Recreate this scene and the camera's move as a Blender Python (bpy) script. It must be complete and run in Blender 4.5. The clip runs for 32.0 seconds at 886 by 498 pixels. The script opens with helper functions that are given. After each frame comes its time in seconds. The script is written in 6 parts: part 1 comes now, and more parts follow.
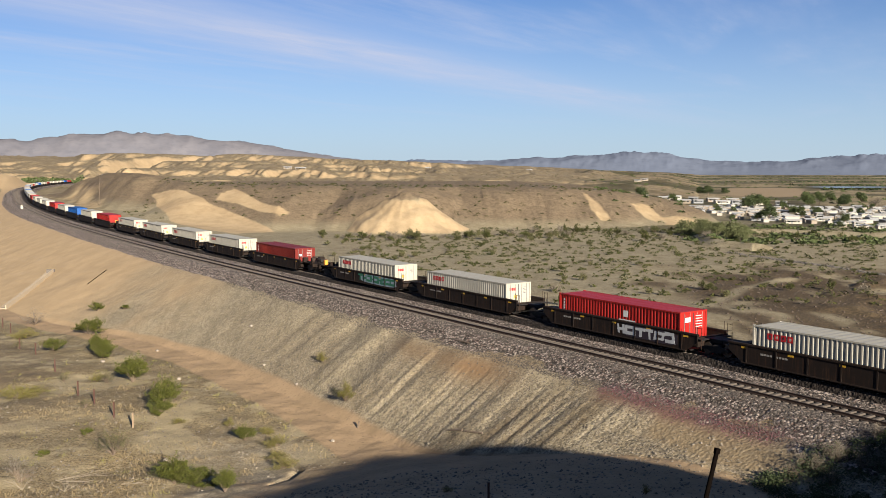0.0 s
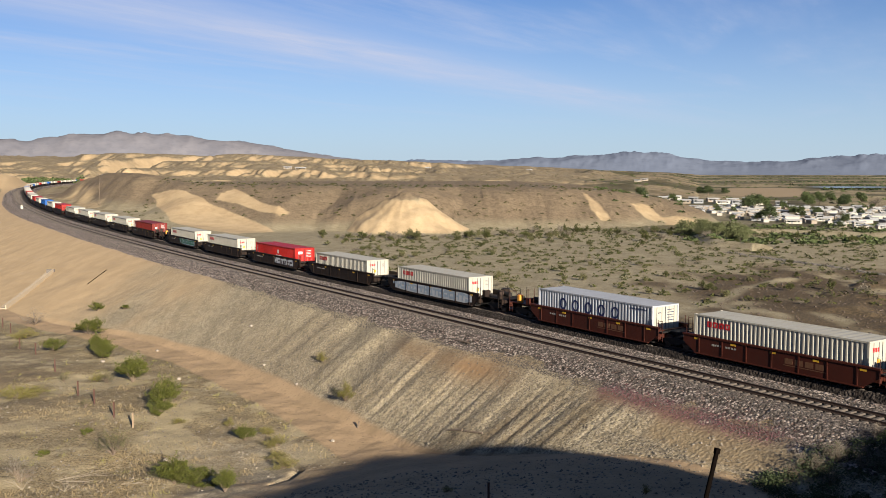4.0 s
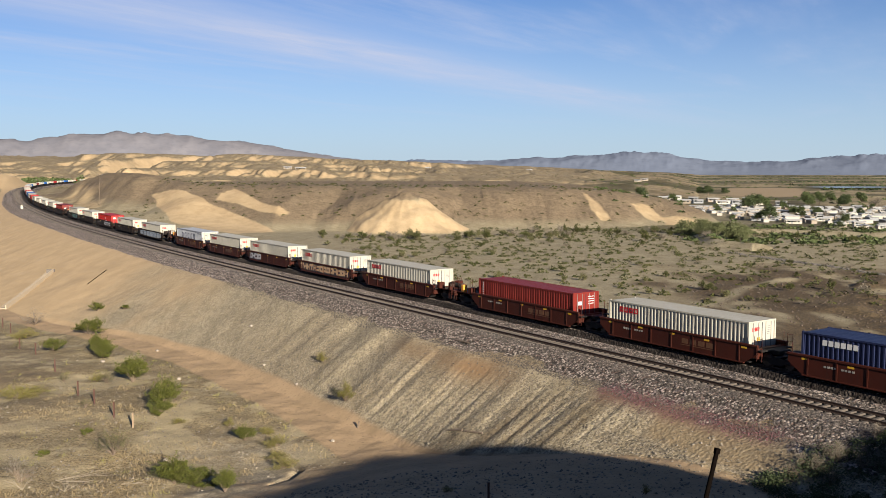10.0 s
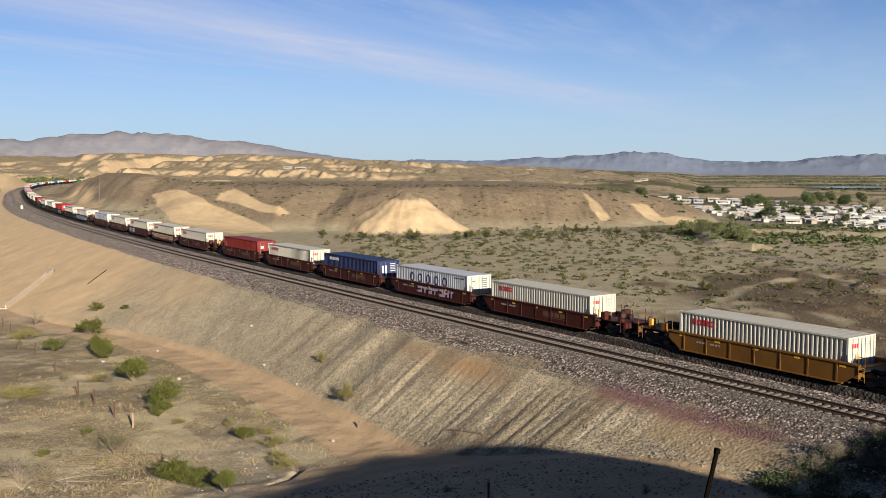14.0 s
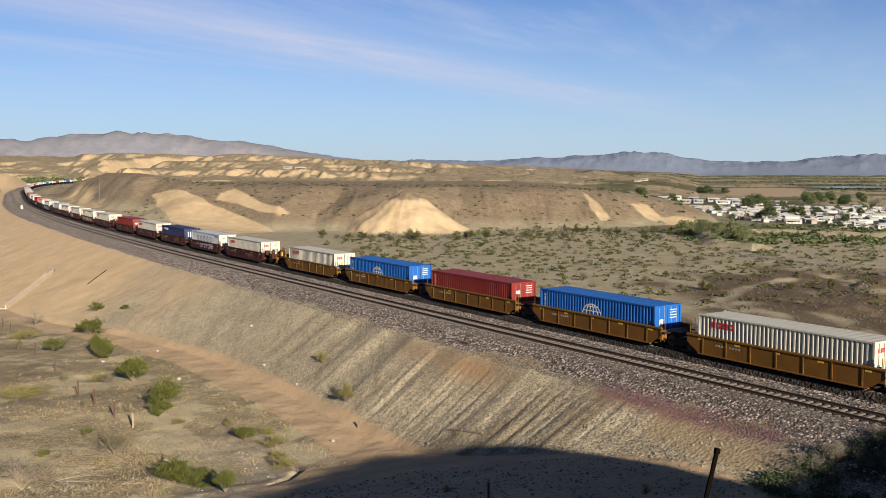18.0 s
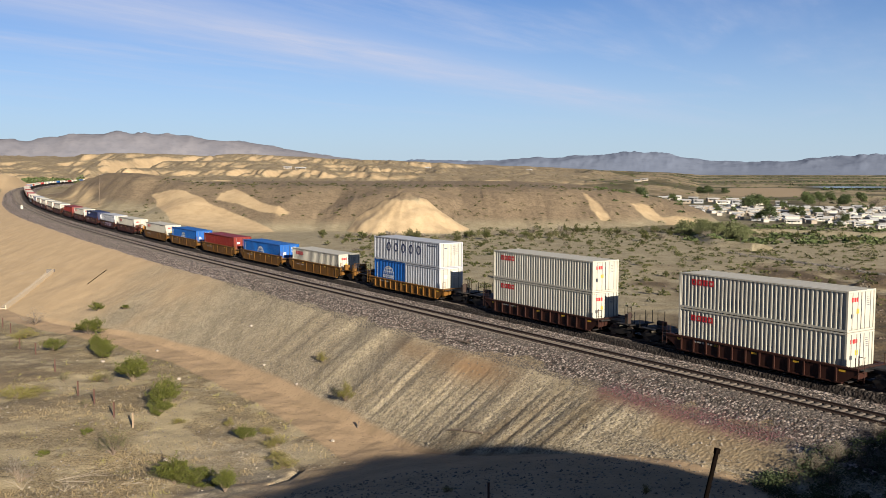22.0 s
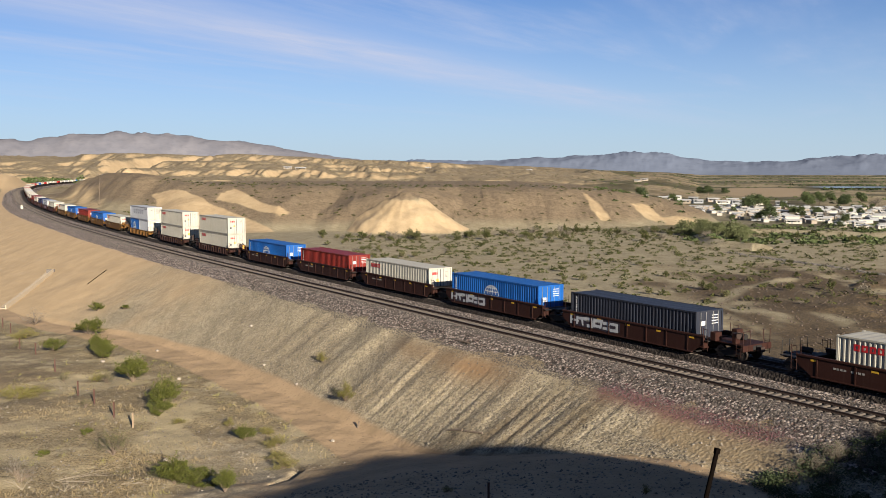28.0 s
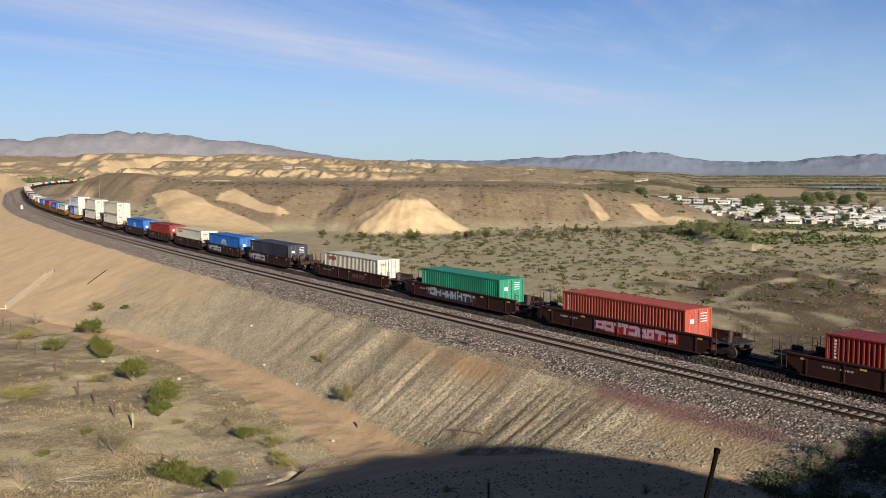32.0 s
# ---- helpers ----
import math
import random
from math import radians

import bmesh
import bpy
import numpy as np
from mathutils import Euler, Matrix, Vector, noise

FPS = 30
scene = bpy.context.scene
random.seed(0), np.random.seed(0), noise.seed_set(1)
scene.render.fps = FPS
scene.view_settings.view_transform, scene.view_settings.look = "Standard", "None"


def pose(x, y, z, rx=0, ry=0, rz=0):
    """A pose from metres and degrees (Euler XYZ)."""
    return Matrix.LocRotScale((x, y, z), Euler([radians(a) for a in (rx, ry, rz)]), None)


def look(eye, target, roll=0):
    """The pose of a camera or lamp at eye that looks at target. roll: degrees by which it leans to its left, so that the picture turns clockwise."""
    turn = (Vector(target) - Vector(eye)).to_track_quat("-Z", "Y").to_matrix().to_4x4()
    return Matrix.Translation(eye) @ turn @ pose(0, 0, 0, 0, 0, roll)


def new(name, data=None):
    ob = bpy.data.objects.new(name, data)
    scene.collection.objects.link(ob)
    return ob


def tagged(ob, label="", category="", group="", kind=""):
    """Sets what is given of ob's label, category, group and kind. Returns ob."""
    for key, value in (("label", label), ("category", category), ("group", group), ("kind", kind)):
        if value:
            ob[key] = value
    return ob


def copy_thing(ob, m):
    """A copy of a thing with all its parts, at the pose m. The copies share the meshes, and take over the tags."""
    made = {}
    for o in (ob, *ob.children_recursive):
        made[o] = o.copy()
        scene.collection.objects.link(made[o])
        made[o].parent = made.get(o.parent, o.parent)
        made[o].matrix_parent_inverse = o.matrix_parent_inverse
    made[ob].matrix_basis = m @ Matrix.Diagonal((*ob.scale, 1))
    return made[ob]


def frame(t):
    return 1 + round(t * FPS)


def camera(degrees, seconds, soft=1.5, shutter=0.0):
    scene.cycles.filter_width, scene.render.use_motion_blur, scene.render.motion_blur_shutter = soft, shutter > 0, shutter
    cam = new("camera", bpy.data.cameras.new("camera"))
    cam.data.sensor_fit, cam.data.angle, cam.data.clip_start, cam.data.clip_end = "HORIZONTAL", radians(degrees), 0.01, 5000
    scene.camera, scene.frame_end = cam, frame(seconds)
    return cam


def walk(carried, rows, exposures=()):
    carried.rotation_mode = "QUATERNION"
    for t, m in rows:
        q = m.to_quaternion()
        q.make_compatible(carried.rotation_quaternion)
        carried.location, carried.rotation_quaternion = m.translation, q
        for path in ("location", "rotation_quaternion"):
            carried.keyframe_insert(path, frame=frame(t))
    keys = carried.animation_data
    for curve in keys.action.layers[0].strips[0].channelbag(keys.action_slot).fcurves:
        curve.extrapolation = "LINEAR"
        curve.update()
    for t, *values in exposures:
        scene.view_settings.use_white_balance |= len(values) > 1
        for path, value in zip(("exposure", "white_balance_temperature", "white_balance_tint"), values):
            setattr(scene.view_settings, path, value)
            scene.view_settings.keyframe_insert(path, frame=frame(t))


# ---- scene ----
cam = camera(50.83, 32.0, soft=0.7)
VIEW = pose(0, 0, 13.03, 90 - 4.811)
walk(cam, [(0.0, VIEW), (32.0, VIEW)], exposures=[(0.0, 1.5), (32.0, 1.5)])

# ---------------------------------------------------------------- daylight: low sun behind the overlook, thin cirrus
SUN_EL, SUN_AZ = 17.5, -65.0
sun = new("sun", bpy.data.lights.new("sun", "SUN"))
sun.data.energy, sun.data.angle, sun.data.color = 5.0, radians(0.5), (1.0, 0.90, 0.76)
sx, sy, sz = math.cos(radians(SUN_AZ)) * math.cos(radians(SUN_EL)), math.sin(radians(SUN_AZ)) * math.cos(radians(SUN_EL)), math.sin(radians(SUN_EL))
sun.matrix_world = look((sx * 200, sy * 200, sz * 200 + 60), (0, 0, 60))


def make_world():
    w = bpy.data.worlds.new("world")
    scene.world = w
    w.use_nodes = True
    nt = w.node_tree
    N, Lk = nt.nodes, nt.links
    N.clear()
    out, bg, sky = N.new("ShaderNodeOutputWorld"), N.new("ShaderNodeBackground"), N.new("ShaderNodeTexSky")
    sky.sky_type, sky.sun_disc = "NISHITA", False
    sky.sun_elevation, sky.sun_rotation = radians(SUN_EL), math.atan2(sx, sy)
    sky.altitude, sky.air_density, sky.dust_density, sky.ozone_density = 100, 0.62, 0.1, 3.0
    co = N.new("ShaderNodeTexCoord")
    sep = N.new("ShaderNodeSeparateXYZ")
    Lk.new(co.outputs["Generated"], sep.inputs[0])

    def maths(op, a, b=None, clamp=False):
        m = N.new("ShaderNodeMath")
        m.operation, m.use_clamp = op, clamp
        for i, v in enumerate((a, b)):
            if v is None:
                continue
            if isinstance(v, (int, float)):
                m.inputs[i].default_value = v
            else:
                Lk.new(v, m.inputs[i])
        return m.outputs[0]

    # cirrus streaks lie on a high flat layer
    up = maths("MAXIMUM", sep.outputs["Z"], 0.02)
    u, v = maths("DIVIDE", sep.outputs["X"], up), maths("DIVIDE", sep.outputs["Y"], up)
    com = N.new("ShaderNodeCombineXYZ")
    Lk.new(u, com.inputs[0]), Lk.new(v, com.inputs[1])
    mp = N.new("ShaderNodeMapping")
    mp.vector_type = "TEXTURE"
    mp.inputs["Rotation"].default_value = (0, 0, radians(62.7))
    Lk.new(com.outputs[0], mp.inputs[0])
    st = N.new("ShaderNodeMapping")
    st.inputs["Scale"].default_value = (0.22, 0.85, 1)
    st.inputs["Location"].default_value = (3.1, 0.4, 0)
    Lk.new(mp.outputs[0], st.inputs[0])
    n1, n2 = N.new("ShaderNodeTexNoise"), N.new("ShaderNodeTexNoise")
    n1.inputs["Scale"].default_value, n1.inputs["Detail"].default_value, n1.inputs["Roughness"].default_value = 0.8, 4, 0.55
    n2.inputs["Scale"].default_value, n2.inputs["Detail"].default_value, n2.inputs["Roughness"].default_value = 3.4, 8, 0.66
    n1.inputs["Distortion"].default_value = 0.6
    Lk.new(st.outputs[0], n1.inputs["Vector"]), Lk.new(st.outputs[0], n2.inputs["Vector"])
    across = N.new("ShaderNodeSeparateXYZ")
    Lk.new(mp.outputs[0], across.inputs[0])
    off = maths("SUBTRACT", maths("ADD", across.outputs["Y"], maths("MULTIPLY", maths("SUBTRACT", n1.outputs[0], 0.5), 1.1)), 4.35)
    band = maths("POWER", 2.718, maths("MULTIPLY", maths("MULTIPLY", off, off), -1.7))
    wisps = maths("MULTIPLY", maths("SUBTRACT", n1.outputs[0], 0.47), 3.4, True)
    wisps = maths("MULTIPLY", wisps, maths("MULTIPLY", maths("SUBTRACT", n2.outputs[0], 0.30), 2.2, True), True)
    cover = maths("ADD", maths("MULTIPLY", maths("MULTIPLY", band, 0.85), maths("ADD", maths("MULTIPLY", n2.outputs[0], 1.0), 0.2)), maths("MULTIPLY", wisps, 0.75), True)
    cover = maths("MULTIPLY", cover, maths("MULTIPLY", maths("SUBTRACT", sep.outputs["Z"], 0.035), 14.0, True))
    cover = maths("MULTIPLY", cover, 0.95)
    tint = N.new("ShaderNodeMix")
    tint.data_type, tint.blend_type = "RGBA", "MULTIPLY"
    tint.inputs["Factor"].default_value = 1.0
    Lk.new(sky.outputs[0], tint.inputs["A"])
    tint.inputs["B"].default_value = (0.575, 0.655, 0.775, 1)
    # dry haze low over the horizon
    haze = N.new("ShaderNodeMix")
    haze.data_type = "RGBA"
    Lk.new(maths("MULTIPLY", maths("POWER", maths("SUBTRACT", 1.0, maths("MULTIPLY", maths("MAXIMUM", sep.outputs["Z"], 0.0), 4.6, True)), 1.5), 0.97), haze.inputs["Factor"])
    Lk.new(tint.outputs["Result"], haze.inputs["A"])
    haze.inputs["B"].default_value = (3.45, 4.3, 5.05, 1)
    mix = N.new("ShaderNodeMix")
    mix.data_type = "RGBA"
    Lk.new(cover, mix.inputs["Factor"])
    Lk.new(haze.outputs["Result"], mix.inputs["A"])
    mix.inputs["B"].default_value = (4.25, 4.5, 5.6, 1)
    Lk.new(mix.outputs["Result"], bg.inputs[0])
    bg.inputs[1].default_value = 0.05
    Lk.new(bg.outputs[0], out.inputs[0])


make_world()


# ---------------------------------------------------------------- line of the railway and lie of the land
BOX_L, BOX_W, BOX_H = 13.46, 2.87, 2.56
TRACK_GAP, GAUGE = 6.77, 1.50
LINE_STEP = 4.0


def smooth(a, b, x):
    t = np.clip((np.asarray(x, float) - a) / (b - a), 0, 1)
    return t * t * (3 - 2 * t)


def make_line():
    """Centre line of the far track: stations, places and headings."""
    st = np.arange(-660, 1601, LINE_STEP)
    th = np.radians(np.interp(st, [0, 100, 200, 300, 400, 500, 600, 700, 800, 900, 1200, 1600],
                              [123.6, 123.3, 121.4, 118.5, 115.0, 114.6, 112.5, 109.1, 105.7, 102.5, 92, 80]))
    mid = (th[1:] + th[:-1]) / 2
    X = np.concatenate([[0], np.cumsum(np.cos(mid) * LINE_STEP)])
    Y = np.concatenate([[0], np.cumsum(np.sin(mid) * LINE_STEP)])
    i = int(np.argmin(abs(st)))
    return st, X - X[i] + 28.37, Y - Y[i] + 53.03, th


LINE = make_line()


def rail_z(s):
    return 0.00364 * np.clip(np.asarray(s, float) - 120, 0, 400)


def track_gap(s):
    """Distance of the empty track from the train's: narrower round the far bend."""
    return TRACK_GAP - 1.5 * smooth(190, 330, s)


def on_line(s, n=0.0):
    """Place and heading at station s, n metres to the left of the far track."""
    st, X, Y, th = LINE
    t = np.interp(s, st, th)
    return np.interp(s, st, X) - np.sin(t) * n, np.interp(s, st, Y) + np.cos(t) * n, rail_z(s), t


def station(x, y):
    s = (x - 28.37) * math.cos(2.1) + (y - 53.03) * math.sin(2.1)
    for _ in range(7):
        cx, cy, _, t = on_line(s)
        s = np.clip(s + (x - cx) * np.cos(t) + (y - cy) * np.sin(t), -655, 1595)
    cx, cy, _, t = on_line(s)
    return s, -(x - cx) * np.sin(t) + (y - cy) * np.cos(t)


def lattice(ix, iy, seed):
    h = (ix.astype(np.int64) * 374761393 + iy.astype(np.int64) * 668265263 + seed * 1442695041) & 0xFFFFFFFF
    h = ((h ^ (h >> 13)) * 1274126177) & 0xFFFFFFFF
    h = ((h ^ (h >> 16)) * 2246822519) & 0xFFFFFFFF
    return ((h ^ (h >> 15)) & 0xFFFF) / 65535.0


def vnoise(x, y, seed=0):
    x, y = np.asarray(x, float), np.asarray(y, float)
    ix, iy = np.floor(x), np.floor(y)
    fx, fy = x - ix, y - iy
    fx, fy = fx * fx * fx * (fx * (fx * 6 - 15) + 10), fy * fy * fy * (fy * (fy * 6 - 15) + 10)
    a, b = lattice(ix, iy, seed), lattice(ix + 1, iy, seed)
    c, d = lattice(ix, iy + 1, seed), lattice(ix + 1, iy + 1, seed)
    return (a + (b - a) * fx) * (1 - fy) + (c + (d - c) * fx) * fy


def fbm(x, y, octaves=4, seed=0):
    """Layered noise, about -1 to 1."""
    total, amp, size = 0.0, 1.0, 0.0
    for k in range(octaves):
        total = total + amp * (2 * vnoise(x + 17.3 * k, y - 9.1 * k, seed + k) - 1)
        size, amp, x, y = size + amp, amp * 0.5, x * 2.03, y * 2.03
    return total / size * 1.5


def gully(x, y, seed=0):
    """Sharp-floored runnels: 0 on the floor, 1 on the crests."""
    return np.abs(fbm(x, y, 4, seed))


def toe_of(s):
    """Where the near bank ends: distance from the far track, and height."""
    n = 15 + 5 * smooth(2, 24, s) + 11 * smooth(58, 130, s) - 12 * smooth(330, 420, s)
    z = -2.3 - 4.3 * smooth(2, 30, s) - 1.7 * smooth(58, 140, s) + 5.6 * smooth(300, 420, s)
    return n, z


def patch(x, y, corners, rag=0.0, soft=1.0):
    """1 inside a plan outline, 0 outside, its edge soft and shifted by rag metres."""
    x, y = np.asarray(x, float), np.asarray(y, float)
    out = np.zeros(x.shape)
    xs, ys = [c[0] for c in corners], [c[1] for c in corners]
    hit = (x > min(xs) - 15) & (x < max(xs) + 15) & (y > min(ys) - 15) & (y < max(ys) + 15)
    if not hit.any():
        return out
    px, py = x[hit], y[hit]
    inside, dist = np.zeros(px.shape, bool), np.full(px.shape, 1e9)
    for (ax, ay), (bx, by) in zip(corners, corners[1:] + corners[:1]):
        dx, dy = bx - ax, by - ay
        k = np.clip(((px - ax) * dx + (py - ay) * dy) / (dx * dx + dy * dy), 0, 1)
        dist = np.minimum(dist, np.hypot(px - ax - k * dx, py - ay - k * dy))
        inside ^= ((ay > py) != (by > py)) & (px < dx * (py - ay) / (dy if dy else 1e-9) + ax)
    shift = np.broadcast_to(rag, x.shape)[hit]
    out[hit] = smooth(-soft, soft, np.where(inside, dist, -dist) + shift)
    return out


FAN = [(-108, 345), (-100, 342), (-94, 337), (-78, 316), (-64, 301), (-50, 281), (-60, 271), (-72, 280), (-87, 295)]
SPUR = [(-79, 331), (-75, 336), (-67, 323), (-56, 307), (-49, 301), (-52, 296), (-59, 303), (-70, 316), (-78, 322)]
BARE_END = [(-178, 437), (-173, 447), (-152, 403), (-136, 366), (-122, 338), (-132, 345), (-146, 373)]
CHUTE_SAND = [(50.4, 340), (52.5, 336), (54.5, 326), (56.0, 309), (52.5, 308), (50.2, 317)]
KNOB = [(66, 334), (74, 337), (76.5, 325), (72.5, 314), (69, 325)]
KNOB_END = [(76, 325), (82, 328), (88, 327), (88, 318), (74, 300), (75, 315)]
DAMP = [(-62, 118), (-42, 104), (-35.5, 91), (-38, 84), (-60, 90)]
PEBBLES = [(-42, 83), (-32, 82), (-26, 72), (-30, 66), (-44, 70)]
PALE_GRAVEL = [(-17, 72), (-11, 69), (-8.6, 62), (-9.6, 54), (-14, 50), (-20, 60)]


def blob(x, y, cx, cy, rx, ry):
    return np.exp(-(((x - cx) / rx) ** 2 + ((y - cy) / ry) ** 2))


def tiers(x, y):
    """The far badlands: three broken scarps, lower towards the river."""
    az = x / np.maximum(y, 1.0)
    g = np.interp(az, [-0.5, -0.2, 0.0, 0.15, 0.24, 0.275], [1, 0.86, 0.62, 0.42, 0.22, 0.0])
    z, edge = 0.0, 0.0
    gap = 430 * smooth(0.33, 0.41, -az)
    for k, (start, rise, wide) in enumerate(((620, 7, 26), (760, 9, 34), (960, 10, 44), (1230, 15, 70))):
        w = 95 * fbm(x / 120, y / 200, 5, 40 + k) + 75 * (gully(x / 34, y / 160, 60 + k) - 0.3) + 9 * fbm(x / 12, y / 30, 3, 66 + k)
        soft = vnoise(x / 80, y / 150, 80 + k)
        t = (y - start - gap + w) / (wide * (1 + 5 * soft))
        z = z + rise * smooth(0, 1, t)
        edge = np.maximum(edge, (1 - np.abs(2 * np.clip(t, 0, 1) - 1)) * (1 - smooth(0.35, 0.65, soft)))
    z = z * g + (1.8 * fbm(x / 80, y / 90, 4, 77) + 0.6 * (gully(x / 18, y / 44, 78) - 0.35)) * smooth(560, 700, y) * (g > 0.02)
    return z, edge * smooth(0.0, 0.15, g), g


def ridge(x, y):
    """The dissected mesa across the wash: height above its foot, and how far up its face."""
    xs = x + 6 * fbm(y / 30, x / 30, 2, 9)
    toe = np.interp(xs, [-230, -172, -150, -118, -80, -51, -36, -14, 6, 30, 60, 80, 97, 108],
                    [520, 425, 372, 326, 292, 279, 289, 268, 290, 289, 296, 303, 318, 420])
    top = np.interp(x, [-230, -160, -100, -60, -20, 40, 66, 82, 100], [11.5, 12.2, 12.9, 13.0, 12.6, 12.3, 10.8, 8.6, 5.0])
    runnel = gully(x / 17, y / 60, 3)
    calm = 1 - 0.85 * np.exp(-(((x + 78) / 30) ** 4 + ((y - 312) / 32) ** 4))
    t = (y - toe + 7 * calm * fbm(x / 26, y / 50, 3, 5) + 2.4 * calm * (runnel - 0.35) + 0.9 * calm * (gully(x / 3.0, y / 24, 13) - 0.35)) / 54
    up = smooth(0, 1, t) * 0.75 + 0.25 * np.clip(t, 0, 1)
    back = 1 - smooth(470, 600, y - 0.25 * x)
    end = 1 - smooth(92, 116, x)
    return top * up * back * end, np.clip(t, 0, 1.5), runnel


def lie(x, y):
    """Ground height, and the masks of what it is made of."""
    x, y = np.asarray(x, float), np.asarray(y, float)
    s, n = station(x, y)
    zr = rail_z(s)
    fine = fbm(x / 2.2, y / 2.2, 4, 21)
    mid = fbm(x / 11, y / 11, 4, 22)
    # bed and banks
    tn, tz = toe_of(s)
    gap = track_gap(s)
    crest = 11.4 - 1.5 * smooth(190, 330, s) + (0.7 - 0.55 * smooth(40, 90, s)) * fbm(s / 7, n * 0 + 3, 3, 23)
    run = np.clip((n - crest) / (tn - crest), 0, 1)
    rill = gully(s / 2.3, n / 26, 31)
    bank = -1.05 + (tz + 1.05) * (0.86 * run + 0.14 * smooth(0, 1, run))
    bank = bank + ((0.22 - 0.15 * smooth(30, 44, s)) * (rill - 0.35) + (0.12 - 0.07 * smooth(30, 44, s)) * (gully(s / 0.8, n / 22, 35) - 0.35) + 0.16 * fbm(s / 11, n / 14, 3, 33)) * np.sin(np.pi * run) * smooth(2, 20, s)
    near = np.where(n < 9.0, -0.20 - 0.16 * (1 - smooth(0.72, 1.05, abs(n - gap))), np.where(n < crest, -0.20 - 0.85 * smooth(9.0, 11.4, n), bank))
    beyond = tz + 0.35 * mid * smooth(0, 8, n - tn) + 0.07 * fine
    near = np.where(n > tn, beyond, near)
    zf = -6.0 + 4.6 * smooth(215, 330, s) + 0.35 * fbm(x / 26, y / 26, 4, 25) + 0.08 * fine
    # low ditch, added between the trackbeds to darken the band beside the train
    near = near - np.where((n > 0) & (n < 5), 0.60 * smooth(1.35, 1.8, n) * (1 - smooth(2.3, 3.5, n)), 0) * (1 - smooth(330, 420, s))
    far = np.where(n > -2.7, -0.20, -0.20 - 1.4 * smooth(2.7, 5.0, -n) - (-1.6 - zf) * smooth(5.0, 12.5, -n))
    z = np.where(n > 0, near, far)
    bed = (n > -3.0) & (n < 9.6)
    z = np.where((n > 0) & ~bed, z + zr * (1 - run), z + zr)
    wide = smooth(24, 60, -n)
    # wash floor, slowly falling to the river plain
    plain = -6.0 - 1.2 * smooth(330, 700, y) * smooth(0.1, 0.3, x / np.maximum(y, 1)) + 0.3 * fbm(x / 40, y / 40, 4, 26)
    z = np.where(n < 0, z + wide * (plain - zf) * smooth(0, 1, wide) * (1 - smooth(215, 300, s) * (1 - wide)), z)
    # low levee of the old channel
    lev = np.exp(-((np.hypot(x - 106, (y - 238) * 0.85) - 35 - 4 * fbm(x / 30, y / 30, 2, 8)) / 3.2) ** 2) * (y > 222) * (x < 128)
    z = z + 1.5 * lev
    mound = np.clip(fbm(x / 9, y / 9, 4, 28), 0, 1) * smooth(30, 55, x - 0.05 * y) * (1 - smooth(150, 185, y)) * smooth(14, 24, -n)
    z = z + 0.9 * mound
    # cut gully at the edge of the near flat
    gx = np.interp(y, [55.0, 57.0, 59.5, 62.5, 66.0], [-10.6, -9.7, -9.5, -10.6, -12.4]) + 0.25 * fine
    z = z - 0.28 * np.exp(-((x - gx) / 0.24) ** 2) * smooth(54.5, 56, y) * (1 - smooth(63.5, 66, y))
    # mesa and badlands
    rz, rt, runnel = ridge(x, y)
    keep = smooth(9, 22, -n)
    z = z + rz * keep * (y > 200)
    # clean clay cone standing before the mesa
    wob = 0.8 * fbm(x / 7, y / 7, 4, 58)
    kegel = 7.3 - 0.60 * np.hypot(x + 12.0, (y - 296) * 0.8) + wob - 0.7 * np.abs(fbm(np.arctan2(y - 296, x + 12) * 3.2, x * 0 + 1, 3, 59))
    oncone = smooth(-0.2, 0.5, kegel - z) * (y > 262) * (y < 316)
    z = np.where((y > 262) & (y < 330), np.maximum(z, np.minimum(kegel, 6.4 + 0.3 * wob)), z)
    tz3, edge, g = tiers(x, y)
    floor2 = smooth(470, 640, y) * (5.5 * smooth(-0.02, 0.02, 0.26 - x / np.maximum(y, 1)))
    z = z + (tz3 + floor2 * g) * np.where(y > 900, smooth(14, 60, abs(n)), smooth(14, 60, -n)) * (y > 400)
    # sand hill inside the far bend, and land to the left of the line
    lz = 16 * blob(x, y, -352, 690, 46, 85) + 9 * smooth(40, 160, n) * smooth(120, 420, y) * (1 - smooth(700, 900, y))
    z = z + np.where(n > 9, lz * smooth(10, 22, n), 0)
    # hill of the overlook
    crown = np.interp(x, [-60, 0, 10, 19.5, 22.1, 25.1, 28.5, 31.4, 33, 34.2, 35.2, 36.2, 38.4, 40.2, 42, 45, 52, 64, 94], [6.6, 9.6, 12.4, 14.6, 15.3, 16.0, 16.5, 17.2, 17.0, 16.4, 15.6, 14.5, 14.5, 15.2, 16.1, 17.3, 18.5, 16, 6])
    front = 11.35 - 0.42 * np.maximum(y, 0) + np.where(x > 0, 4.2 * smooth(17, 22.5, x) * smooth(26, 40, y) - 0.25 * np.maximum(x - 22, 0), 0.12 * x)
    back = crown - 0.22 * np.maximum(-4 - y, 0)
    mixy = smooth(-4, 6 * smooth(8, 26, x) + 0.01, y)
    hill = np.where(y < -4, back, crown * (1 - mixy) + front * mixy)
    hill = hill + 0.35 * mid + 0.1 * fine
    hmask = smooth(10.5, 16.5 - 2 * smooth(20, 40, y), n)
    z = np.where(n > 10.5, np.maximum(z, z + (hill - z) * hmask), z)
    onhill = (hill > z - 0.02) & (n > 12)
